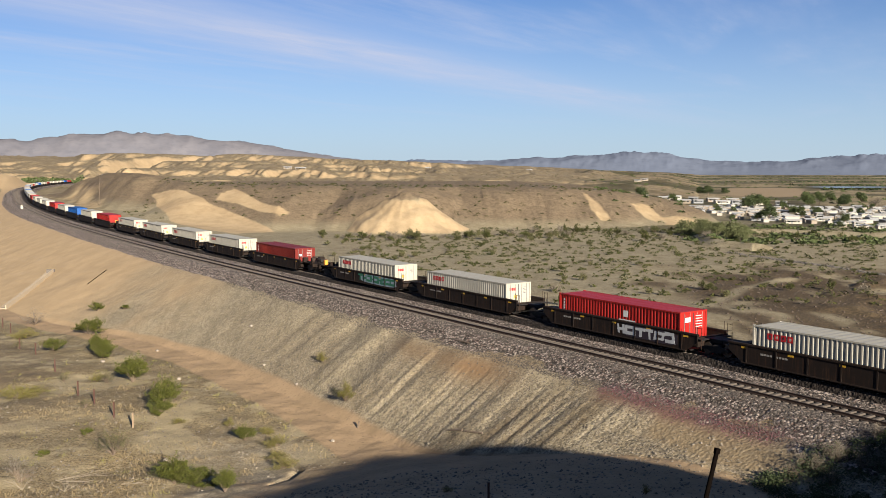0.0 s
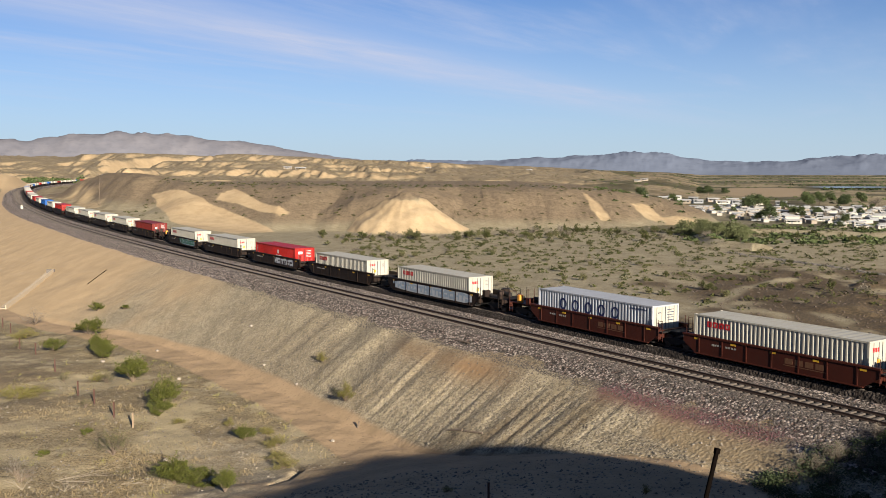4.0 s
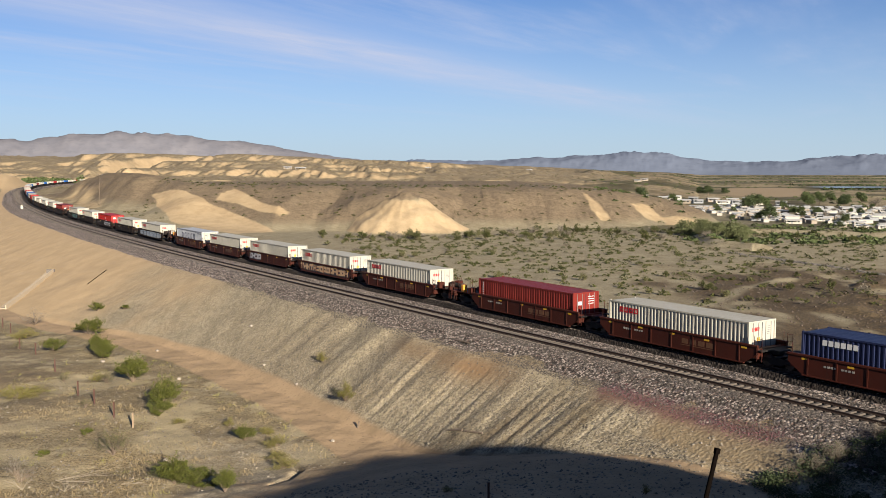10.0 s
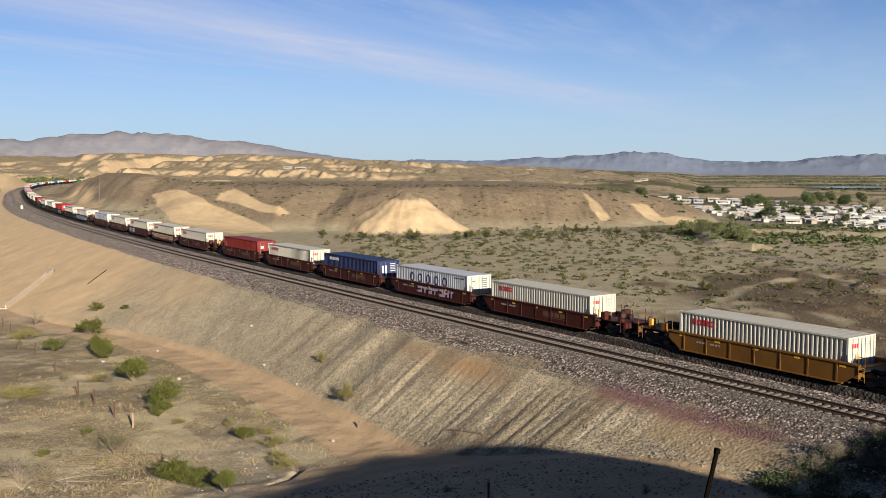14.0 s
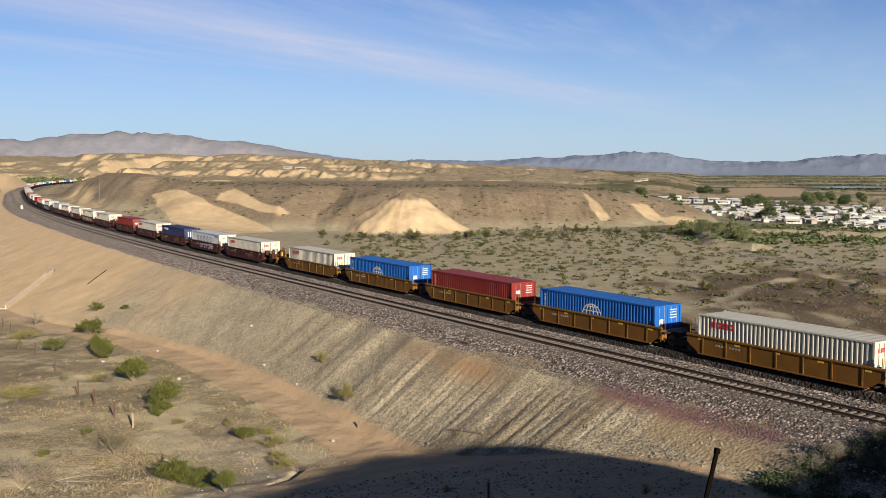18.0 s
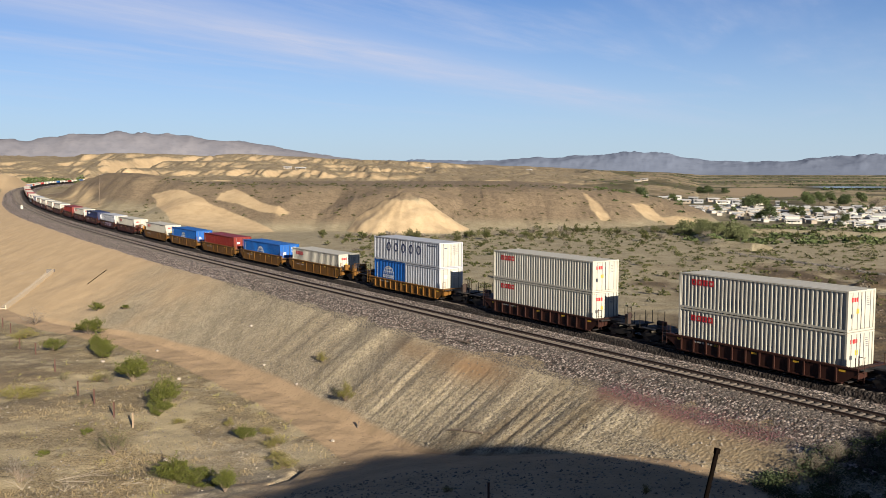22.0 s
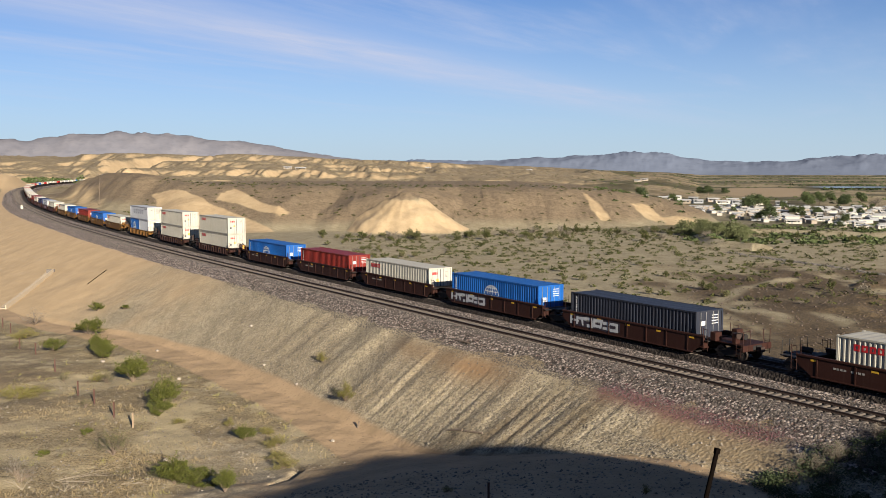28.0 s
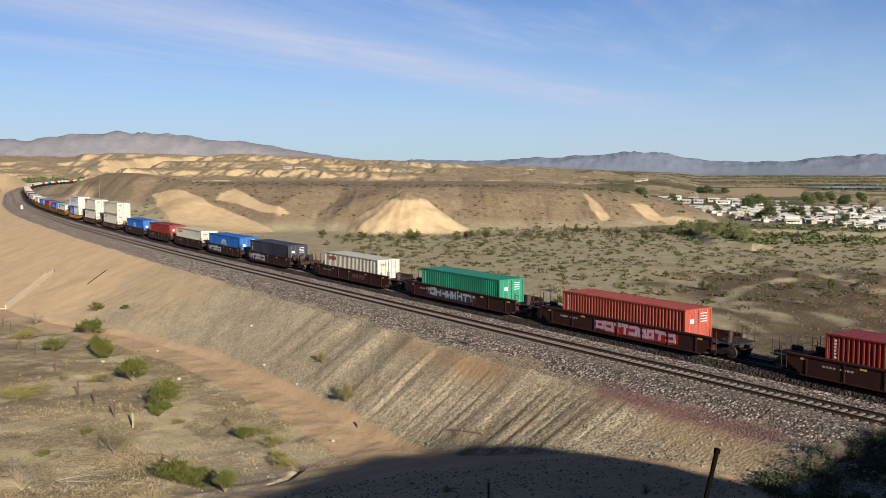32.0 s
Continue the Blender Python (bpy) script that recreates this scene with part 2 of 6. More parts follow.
    # ---- masks
    ballast = smooth(-5.4, -4.6, n + 0.5 * fine) * (1 - smooth(10.6, 11.8, n + (0.7 * fine + 0.5 * mid) * (1 - 0.75 * smooth(40, 90, s)) + 1.2 * (s < 8) * fine))
    bankm = (n > 10.5) & (n <= tn) & ~onhill
    sandbank = bankm * smooth(66, 130, s + 14 * mid) * 0.9
    orange = np.exp(-((run - 0.14) / 0.13) ** 2) * smooth(20, 27, s) * (1 - smooth(38, 44, s)) * bankm * np.clip(0.6 + mid, 0, 1)
    rag = 4 * fbm(x / 9, y / 9, 4, 51)
    fan, spur = patch(x, y, FAN, 0.16 * rag, 0.6), patch(x, y, SPUR, 0.14 * rag, 0.6)
    cone = oncone * (1 - smooth(3.2, 4.6, z + 0.6 * fbm(x / 3, y / 3, 3, 57)))
    bare = np.maximum(patch(x, y, CHUTE_SAND, 0.25 * rag, 0.7), np.maximum(patch(x, y, KNOB, 0.4 * rag, 1.2), patch(x, y, KNOB_END, 0.4 * rag, 1.0)))
    bare = np.maximum(0.9 * bare, 0.8 * patch(x, y, BARE_END, 0.8 * rag, 3.0))
    sandridge = np.clip(np.maximum(np.maximum(fan, spur), np.maximum(bare, cone)), 0, 1)
    lefthill = smooth(0.12, 0.3, blob(x, y, -352, 690, 46, 85)) + 0.8 * (n > 22) * smooth(150, 260, y) * (1 - smooth(600, 740, y))
    sand = np.clip(sandbank + 0.56 * sandridge + lefthill * (n > 10), 0, 1)
    # haul road along the foot of the bank
    rc = tn + 2.6 - 1.4 * smooth(10, 40, s)
    road = np.exp(-((n - rc + 0.25 * mid) / 2.3) ** 6) * smooth(0, 12, s) * (1 - smooth(150, 175, s)) * ~onhill
    road = np.clip(road + 0.85 * smooth(tn - 1, tn + 2, n) * (1 - smooth(16, 34, s)) * (n < 40) * ~onhill, 0, 1)
    tip = np.exp(-((n - 11.5 - 0.25 * mid) / 0.85) ** 2) * smooth(-1.5, 3, s) * (1 - smooth(14, 17.5, s + mid)) * np.clip(0.55 + 0.09 * s + 0.8 * fine, 0, 1)
    pad = patch(s, n, [(-2, 12.2), (9.5, 12.2), (9, 14.0), (4, 15.0), (-2, 14.2)], 0.35 * mid + 0.2 * fine, 0.4)
    # mask of shade put in by colour along both tracks
    track_shade = np.maximum(smooth(-2.6, -1.9, n) * (1 - smooth(2.9, 3.5, n)), 0.72 * (1 - smooth(0.95, 1.35, abs(n - gap) + 0.08 * fine)) * (1 - smooth(60, 160, s)))
    damp, pebbly = patch(x, y, DAMP, 2.0 * mid, 1.5), patch(x, y, PEBBLES, 2.5 * mid, 1.5)
    pale = patch(x, y, PALE_GRAVEL, 2.0 * mid, 1.5)
    meso = np.clip(rt, 0, 1) * (rz > 0.4) * (1 - sandridge)
    meso = np.maximum(meso, 0.13 * smooth(480, 560, y) * (g > 0.02) * (abs(n) > 14) * (1 - np.clip(lefthill, 0, 1)) * (x / np.maximum(y, 1) < 0.27))
    rock_shade = np.clip(np.clip(mound * 2.2, 0, 1) + np.clip(bankm * 0.62 * np.clip(fbm(s / 2.4, n / 12, 4, 34) + 0.05, 0, 1) * smooth(11, 14, s) * (1 - smooth(30, 36, s)), 0, 1), 0, 1)
    riverside = (rz < 0.6) * smooth(0.10, 0.2, x / np.maximum(y, 1) + 0.02 * mid) * smooth(255, 330, y + 0.0 * x) * (n < -20)
    green = riverside * np.clip(0.55 + 1.2 * fbm(x / 60, y / 60, 4, 55), 0, 1)
    field = np.exp(-((x / np.maximum(y, 1) - 0.345) / 0.045) ** 4 - ((y - 850) / 190) ** 4)
    along = np.clip(((x - 30) * 30 + (y - 124.5) * 36.5) / (30 ** 2 + 36.5 ** 2), 0, 1)
    path = np.exp(-(np.hypot(x - 30 - 30 * along - 1.5 * np.sin(along * 7), y - 124.5 - 36.5 * along) / 1.5) ** 2)
    # the whole overlook hill takes the dark colour, as if in shade
    rock_shade = np.clip(rock_shade + onhill * 0.95 + 1.0 * smooth(0.18, 0.30, x / np.maximum(y, 1) + 0.05 * fbm(x / 12, y / 12, 4, 71)) * (1 - smooth(165, 195, y + 8 * mid)) * (n < -14) * np.clip(0.72 + 1.2 * fbm(x / 7, y / 16, 4, 72), 0, 1), 0, 1) * (1 - path)
    silt = smooth(16, 26, -n) * (y < 420) * (1 - np.clip(rock_shade * 1.2, 0, 1)) * (1 - smooth(0.05, 0.3, rz / 12)) * (y > 60)
    return z, dict(sand=sand, ballast=ballast, road=road, tip=tip, meso=meso, rock_shade=rock_shade, green=green, field=field, orange=orange, path=path, silt=silt, bank=bankm * 1.0, track_shade=track_shade, damp=np.maximum(damp, 0.6 * pebbly), pad=pad, pale=pale)


def ground_z(x, y):
    return float(lie(np.array([x]), np.array([y]))[0][0])

# ---------------------------------------------------------------- materials
class Nodes:
    """A node material under construction."""

    def __init__(self, name):
        self.mat = bpy.data.materials.new(name)
        self.mat.use_nodes = True
        self.tree = self.mat.node_tree
        self.bsdf = self.tree.nodes["Principled BSDF"]
        self.where = self.add("ShaderNodeTexCoord").outputs["Object"]

    def add(self, kind, **values):
        nd = self.tree.nodes.new(kind)
        for k, v in values.items():
            self.put(nd.inputs[k.replace("_", " ")], v)
        return nd

    def put(self, socket, v):
        if isinstance(v, bpy.types.NodeSocket):
            self.tree.links.new(v, socket)
        elif isinstance(v, (tuple, list)) and len(v) == 3 and socket.type == "RGBA":
            socket.default_value = (*v, 1)
        else:
            socket.default_value = v

    def noise(self, scale, detail=4, rough=0.55, vector=None, warp=0.0):
        return self.add("ShaderNodeTexNoise", Vector=vector or self.where, Scale=scale, Detail=detail, Roughness=rough, Distortion=warp).outputs[0]

    def cells(self, scale, vector=None):
        return self.add("ShaderNodeTexVoronoi", Vector=vector or self.where, Scale=scale)

    def maths(self, op, a, b=0.0, clamp=False):
        m = self.tree.nodes.new("ShaderNodeMath")
        m.operation, m.use_clamp = op, clamp
        self.put(m.inputs[0], a), self.put(m.inputs[1], b)
        return m.outputs[0]

    def ramp(self, v, a, b, lo=0.0, hi=1.0):
        m = self.tree.nodes.new("ShaderNodeMapRange")
        for i, val in enumerate((v, a, b, lo, hi)):
            self.put(m.inputs[i], val)
        return m.outputs[0]

    def mix(self, f, a, b, how="MIX"):
        m = self.tree.nodes.new("ShaderNodeMix")
        m.data_type, m.blend_type = "RGBA", how
        self.put(m.inputs["Factor"], f), self.put(m.inputs["A"], a), self.put(m.inputs["B"], b)
        return m.outputs["Result"]

    def bump(self, height, strength=0.4, dist=0.02):
        self.put(self.bsdf.inputs["Normal"], self.add("ShaderNodeBump", Height=height, Strength=strength, Distance=dist).outputs[0])

    def done(self, colour, rough=0.8, metal=0.0, spec=0.3):
        self.put(self.bsdf.inputs["Base Color"], colour)
        self.put(self.bsdf.inputs["Roughness"], rough)
        self.put(self.bsdf.inputs["Metallic"], metal)
        self.put(self.bsdf.inputs["Specular IOR Level"], spec)
        return self.mat


def paint(name, colour, wear=(0.16, 0.09, 0.05), amount=0.3, rough=0.55, streak=True, dark=0.75):
    """Weathered paint on steel: faded patches, rust and dirt runs."""
    n = Nodes(name)
    vary = n.add("ShaderNodeObjectInfo").outputs["Random"]
    big = n.noise(0.7, 4)
    small = n.noise(9, 5, 0.65)
    c = n.mix(n.ramp(big, 0.35, 0.7), colour, tuple(v * dark for v in colour))
    if streak:
        m = n.add("ShaderNodeMapping", Vector=n.where)
        m.inputs["Scale"].default_value = (3.0, 3.0, 0.25)
        run = n.noise(2.6, 4, 0.6, m.outputs[0])
        c = n.mix(n.maths("MULTIPLY", n.ramp(run, 0.52, 0.72), amount), c, wear)
    c = n.mix(n.maths("MULTIPLY", n.ramp(small, 0.60, 0.74), amount), c, wear)
    c = n.mix(n.ramp(vary, 0, 1, 0, 0.16), c, tuple(v * 0.8 for v in colour))
    n.bump(small, 0.15, 0.01)
    return n.done(c, n.ramp(small, 0.3, 0.8, rough - 0.1, rough + 0.2), 0.0, 0.16)


def plain(name, colour, rough=0.7, metal=0.0, scale=6.0, depth=0.25, bump=0.2):
    n = Nodes(name)
    a, b = n.noise(scale, 5, 0.6), n.noise(scale * 0.13, 3)
    c = n.mix(n.ramp(a, 0.3, 0.75), tuple(v * (1 + depth) for v in colour), tuple(v * (1 - depth) for v in colour))
    c = n.mix(n.ramp(b, 0.4, 0.7, 0, 0.4), c, tuple(v * (1 - depth) for v in colour))
    n.bump(a, bump, 0.02)
    return n.done(c, rough, metal)


def ground_material():
    n = Nodes("desert_ground")
    A = n.add("ShaderNodeAttribute")
    A.attribute_name = "cover_a"
    B = n.add("ShaderNodeAttribute")
    B.attribute_name = "cover_b"
    C = n.add("ShaderNodeAttribute")
    C.attribute_name = "cover_c"

    D = n.add("ShaderNodeAttribute")
    D.attribute_name = "cover_d"

    def split(at):
        sp = n.add("ShaderNodeSeparateColor")
        n.put(sp.inputs[0], at.outputs["Color"])
        return sp.outputs
    sand, ballast, road = split(A)
    tip, meso, rock_shade = split(B)
    green, field, orange = split(C)
    track_shade, damp, pad = split(D)
    pale_g = D.outputs["Alpha"]
    path = A.outputs["Alpha"]
    broad, patch, grit, fine = n.noise(0.035, 4), n.noise(0.33, 5, 0.6), n.noise(3.1, 6, 0.7), n.noise(14, 4, 0.7)
    vast = n.noise(0.008, 5, 0.6)
    stone = n.cells(5.5)
    chips = n.cells(10.0)
    pebble = n.cells(5.0)
    # gravelly desert floor
    c = n.mix(n.ramp(patch, 0.38, 0.6), (0.259, 0.193, 0.103), (0.189, 0.140, 0.074))
    c = n.mix(n.ramp(broad, 0.42, 0.58, 0, 0.7), c, (0.255, 0.202, 0.115))
    c = n.mix(n.ramp(grit, 0.50, 0.62, 0, 0.6), c, (0.062, 0.049, 0.028))
    c = n.mix(n.ramp(fine, 0.54, 0.66, 0, 0.6), c, (0.255, 0.221, 0.144))
    gravel = n.add("ShaderNodeSeparateColor")
    n.put(gravel.inputs[0], pebble.outputs["Color"])
    chip = n.add("ShaderNodeSeparateColor")
    n.put(chip.inputs[0], chips.outputs["Color"])
    c = n.mix(n.ramp(gravel.outputs[0], 0.15, 0.85, 0.0, 1.0), n.mix(0.32, c, (0.046, 0.034, 0.020)), n.mix(0.18, c, (0.255, 0.208, 0.128)))
    c = n.mix(n.ramp(chip.outputs[1], 0.76, 0.82, 0, 0.6), c, (0.238, 0.199, 0.132))
    c = n.mix(n.ramp(chip.outputs[2], 0.78, 0.84, 0, 0.6), c, (0.033, 0.025, 0.015))
    pale = n.noise(0.16, 5, 0.6)
    c = n.mix(n.ramp(pale, 0.50, 0.56, 0, 0.75), c, (0.300, 0.247, 0.150))
    c = n.mix(n.ramp(pale, 0.43, 0.35, 0, 0.45), c, (0.103, 0.079, 0.045))
    # rain-washed streaks down the bank
    fall = n.add("ShaderNodeMapping", Vector=n.where)
    fall.inputs["Rotation"].default_value = (0, 0, radians(-123.4))
    fall.inputs["Scale"].default_value = (1.0, 0.10, 0.0)
    streak, hair = n.noise(0.9, 4, 0.6, fall.outputs[0]), n.noise(6.0, 4, 0.65, fall.outputs[0])
    bank = C.outputs["Alpha"]
    c = n.mix(n.maths("MULTIPLY", bank, 0.45), c, (0.335, 0.285, 0.200))
    c = n.mix(n.maths("MULTIPLY", bank, n.ramp(streak, 0.50, 0.64, 0, 0.35)), c, (0.090, 0.070, 0.041))
    c = n.mix(n.maths("MULTIPLY", bank, n.ramp(hair, 0.51, 0.60, 0, 0.36)), c, (0.271, 0.217, 0.131))
    c = n.mix(n.maths("MULTIPLY", bank, n.ramp(hair, 0.46, 0.38, 0, 0.36)), c, (0.070, 0.055, 0.034))
    c = n.mix(n.maths("MULTIPLY", bank, n.ramp(chip.outputs[1], 0.70, 0.78, 0, 0.6)), c, (0.36, 0.305, 0.225))
    c = n.mix(n.maths("MULTIPLY", bank, n.ramp(chip.outputs[2], 0.70, 0.78, 0, 0.65)), c, (0.075, 0.062, 0.045))
    c = n.mix(n.maths("MULTIPLY", bank, n.ramp(gravel.outputs[2], 0.80, 0.86, 0, 0.5)), c, (0.10, 0.085, 0.062))
    # wash path and haul road: finer, warmer
    c = n.mix(n.maths("MULTIPLY", path, 0.6), c, (0.194, 0.178, 0.128))
    rd = n.mix(n.ramp(patch, 0.38, 0.6), (0.336, 0.235, 0.138), (0.269, 0.190, 0.111))
    rd = n.mix(n.ramp(grit, 0.54, 0.66, 0, 0.5), rd, (0.112, 0.083, 0.055))
    c = n.mix(n.ramp(road, 0.2, 0.6, 0, 0.95), c, rd)
    # damp flats, pale wash gravel and the bare levelled pad
    c = n.mix(n.maths("MULTIPLY", damp, n.ramp(n.noise(0.55, 5, 0.65), 0.42, 0.56, 0.05, 0.65)), c, (0.103, 0.077, 0.051))
    wg = n.mix(n.ramp(chip.outputs[0], 0.2, 0.8), (0.163, 0.134, 0.091), (0.314, 0.271, 0.194))
    c = n.mix(n.maths("MULTIPLY", pale_g, n.ramp(patch, 0.40, 0.52, 0.25, 0.85)), c, wg)
    c = n.mix(n.maths("MULTIPLY", pad, n.ramp(grit, 0.62, 0.46, 0.45, 0.9)), c, (0.207, 0.153, 0.088))
    # dark rocky spoil; on the overlook hill this colour stands in for shade
    rk = n.mix(n.ramp(grit, 0.44, 0.58), (0.024, 0.017, 0.011), (0.094, 0.063, 0.034))
    c = n.mix(n.ramp(rock_shade, 0.1, 0.7, 0, 0.88), c, rk)
    # varnished gravel of the mesa
    ms = n.mix(n.ramp(patch, 0.38, 0.6), (0.137, 0.102, 0.065), (0.176, 0.131, 0.085))
    ms = n.mix(n.ramp(gravel.outputs[1], 0.6, 0.9, 0, 0.5), ms, (0.070, 0.051, 0.032))
    ms = n.mix(n.ramp(grit, 0.52, 0.62, 0, 0.7), ms, (0.051, 0.038, 0.026))
    dot = n.noise(0.9, 5, 0.7)
    ms = n.mix(n.ramp(dot, 0.52, 0.62, 0, 0.55), ms, (0.057, 0.042, 0.027))
    ms = n.mix(n.ramp(dot, 0.46, 0.36, 0, 0.4), ms, (0.179, 0.138, 0.094))
    c = n.mix(n.ramp(meso, 0.03, 0.24, 0, 0.93), c, ms)
    # olive-grey silt of the wash
    silt = n.mix(n.ramp(patch, 0.4, 0.6), (0.257, 0.221, 0.147), (0.203, 0.170, 0.109))
    silt = n.mix(n.ramp(gravel.outputs[1], 0.7, 0.95, 0, 0.5), silt, (0.067, 0.058, 0.032))
    silt = n.mix(n.ramp(grit, 0.52, 0.64, 0, 0.6), silt, (0.064, 0.055, 0.029))
    c = n.mix(n.maths("MULTIPLY", B.outputs["Alpha"], 0.92), c, silt)
    # bare sand and clay
    sd = n.mix(n.ramp(patch, 0.38, 0.6), (0.394, 0.286, 0.165), (0.340, 0.245, 0.140))
    sd = n.mix(n.ramp(grit, 0.54, 0.66, 0, 0.35), sd, (0.194, 0.138, 0.083))
    c = n.mix(n.ramp(sand, 0.15, 0.7, 0, 0.96), c, sd)
    c = n.mix(n.maths("MULTIPLY", orange, 0.9), c, (0.206, 0.127, 0.065))
    c = n.mix(n.maths("MULTIPLY", tip, 0.85), c, (0.111, 0.053, 0.045))
    # scrub and fields by the river
    gr = n.mix(n.ramp(vast, 0.4, 0.6), (0.039, 0.038, 0.017), (0.081, 0.066, 0.035))
    gr = n.mix(n.ramp(broad, 0.45, 0.62), gr, (0.021, 0.026, 0.010))
    c = n.mix(n.ramp(green, 0.2, 0.8, 0, 0.85), c, gr)
    c = n.mix(n.ramp(field, 0.3, 0.6), c, (0.238, 0.178, 0.109))
    # crushed stone of the trackbed
    hue = n.add("ShaderNodeSeparateColor")
    n.put(hue.inputs[0], stone.outputs["Color"])
    bl = n.mix(n.ramp(hue.outputs[0], 0.2, 0.75), (0.085, 0.070, 0.060), (0.400, 0.335, 0.285))
    bl = n.mix(n.ramp(hue.outputs[1], 0.72, 0.8, 0, 0.6), bl, (0.136, 0.081, 0.062))
    bl = n.mix(n.ramp(stone.outputs["Distance"], 0.42, 0.75), bl, (0.021, 0.017, 0.013))
    bl = n.mix(n.maths("MULTIPLY", tip, n.ramp(hue.outputs[2], 0.2, 0.7, 0.35, 0.9)), bl, (0.148, 0.068, 0.075))
    # shade under the train and between the near rails, painted into the stone
    bl = n.mix(n.maths("MULTIPLY", track_shade, n.ramp(patch, 0.3, 0.6, 0.97, 0.88)), bl, (0.010, 0.008, 0.007))
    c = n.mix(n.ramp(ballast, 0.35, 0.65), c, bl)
    h = n.maths("ADD", n.maths("MULTIPLY", grit, 0.6), n.maths("MULTIPLY", n.maths("SUBTRACT", 1.0, pebble.outputs["Distance"]), 0.35))
    h = n.maths("ADD", h, n.maths("MULTIPLY", n.maths("SUBTRACT", 1.0, stone.outputs["Distance"]), n.maths("ADD", n.maths("MULTIPLY", ballast, 0.9), 0.08)))
    h = n.maths("ADD", h, n.maths("MULTIPLY", n.noise(0.8, 5, 0.65), n.maths("ADD", n.maths("MULTIPLY", meso, 5.0), 0.3)))
    h = n.maths("MULTIPLY", h, n.maths("SUBTRACT", 1.0, n.maths("MAXIMUM", n.maths("MULTIPLY", sand, 0.55), n.maths("MULTIPLY", road, 0.75))))
    n.bump(h, 0.9, 0.11)
    return n.done(c, 0.95, 0.0, 0.15)


GROUND = ground_material()

# ---------------------------------------------------------------- building helpers
def mesh_ob(name, verts, faces, mat, parent=None, label="", smooth_shade=False):
    me = bpy.data.meshes.new(name)
    me.from_pydata(verts, [], faces)
    me.materials.append(mat)
    if smooth_shade:
        me.polygons.foreach_set("use_smooth", [True] * len(me.polygons))
    ob = new(name, me)
    if parent is not None:
        ob.parent = parent
    if label:
        tagged(ob, label)
    return ob


def part(name, bm, mat, parent, label=""):
    """Links a bmesh as one mesh under a thing or a part."""
    me = bpy.data.meshes.new(name)
    bm.to_mesh(me)
    bm.free()
    me.materials.append(mat)
    ob = new(name, me)
    if parent is not None:
        ob.parent = parent
    if label:
        tagged(ob, label)
    return ob


def add_box(bm, x0, x1, y0, y1, z0, z1, bevel=0.0):
    vs = [bm.verts.new(p) for p in ((x0, y0, z0), (x1, y0, z0), (x1, y1, z0), (x0, y1, z0), (x0, y0, z1), (x1, y0, z1), (x1, y1, z1), (x0, y1, z1))]
    fs = [bm.faces.new([vs[i] for i in f]) for f in ((3, 2, 1, 0), (4, 5, 6, 7), (0, 1, 5, 4), (1, 2, 6, 5), (2, 3, 7, 6), (3, 0, 4, 7))]
    if bevel:
        es = list({e for f in fs for e in f.edges})
        bmesh.ops.bevel(bm, geom=es, offset=bevel, segments=1, affect="EDGES")


def box(name, x0, x1, y0, y1, z0, z1, mat, parent, label="", bevel=0.0):
    bm = bmesh.new()
    add_box(bm, x0, x1, y0, y1, z0, z1, bevel)
    return part(name, bm, mat, parent, label)


def add_rod(bm, a, b, r0, r1=None, sides=8):
    a, b = Vector(a), Vector(b)
    r1 = r0 if r1 is None else r1
    q = (b - a).to_track_quat("Z", "Y").to_matrix()
    rings = []
    for p, r in ((a, r0), (b, r1)):
        rings.append([bm.verts.new(p + q @ Vector((r * math.cos(2 * math.pi * i / sides), r * math.sin(2 * math.pi * i / sides), 0))) for i in range(sides)])
    for i in range(sides):
        j = (i + 1) % sides
        bm.faces.new((rings[0][i], rings[0][j], rings[1][j], rings[1][i]))
    bm.faces.new(rings[0][::-1]), bm.faces.new(rings[1])


def rod(name, a, b, r, mat, parent, label="", sides=8):
    bm = bmesh.new()
    add_rod(bm, a, b, r, None, sides)
    return part(name, bm, mat, parent, label)


def thing(name, label, category, group="", at=None):
    e = new(name)
    tagged(e, label, category, group)
    if at is not None:
        e.matrix_world = at
    return e


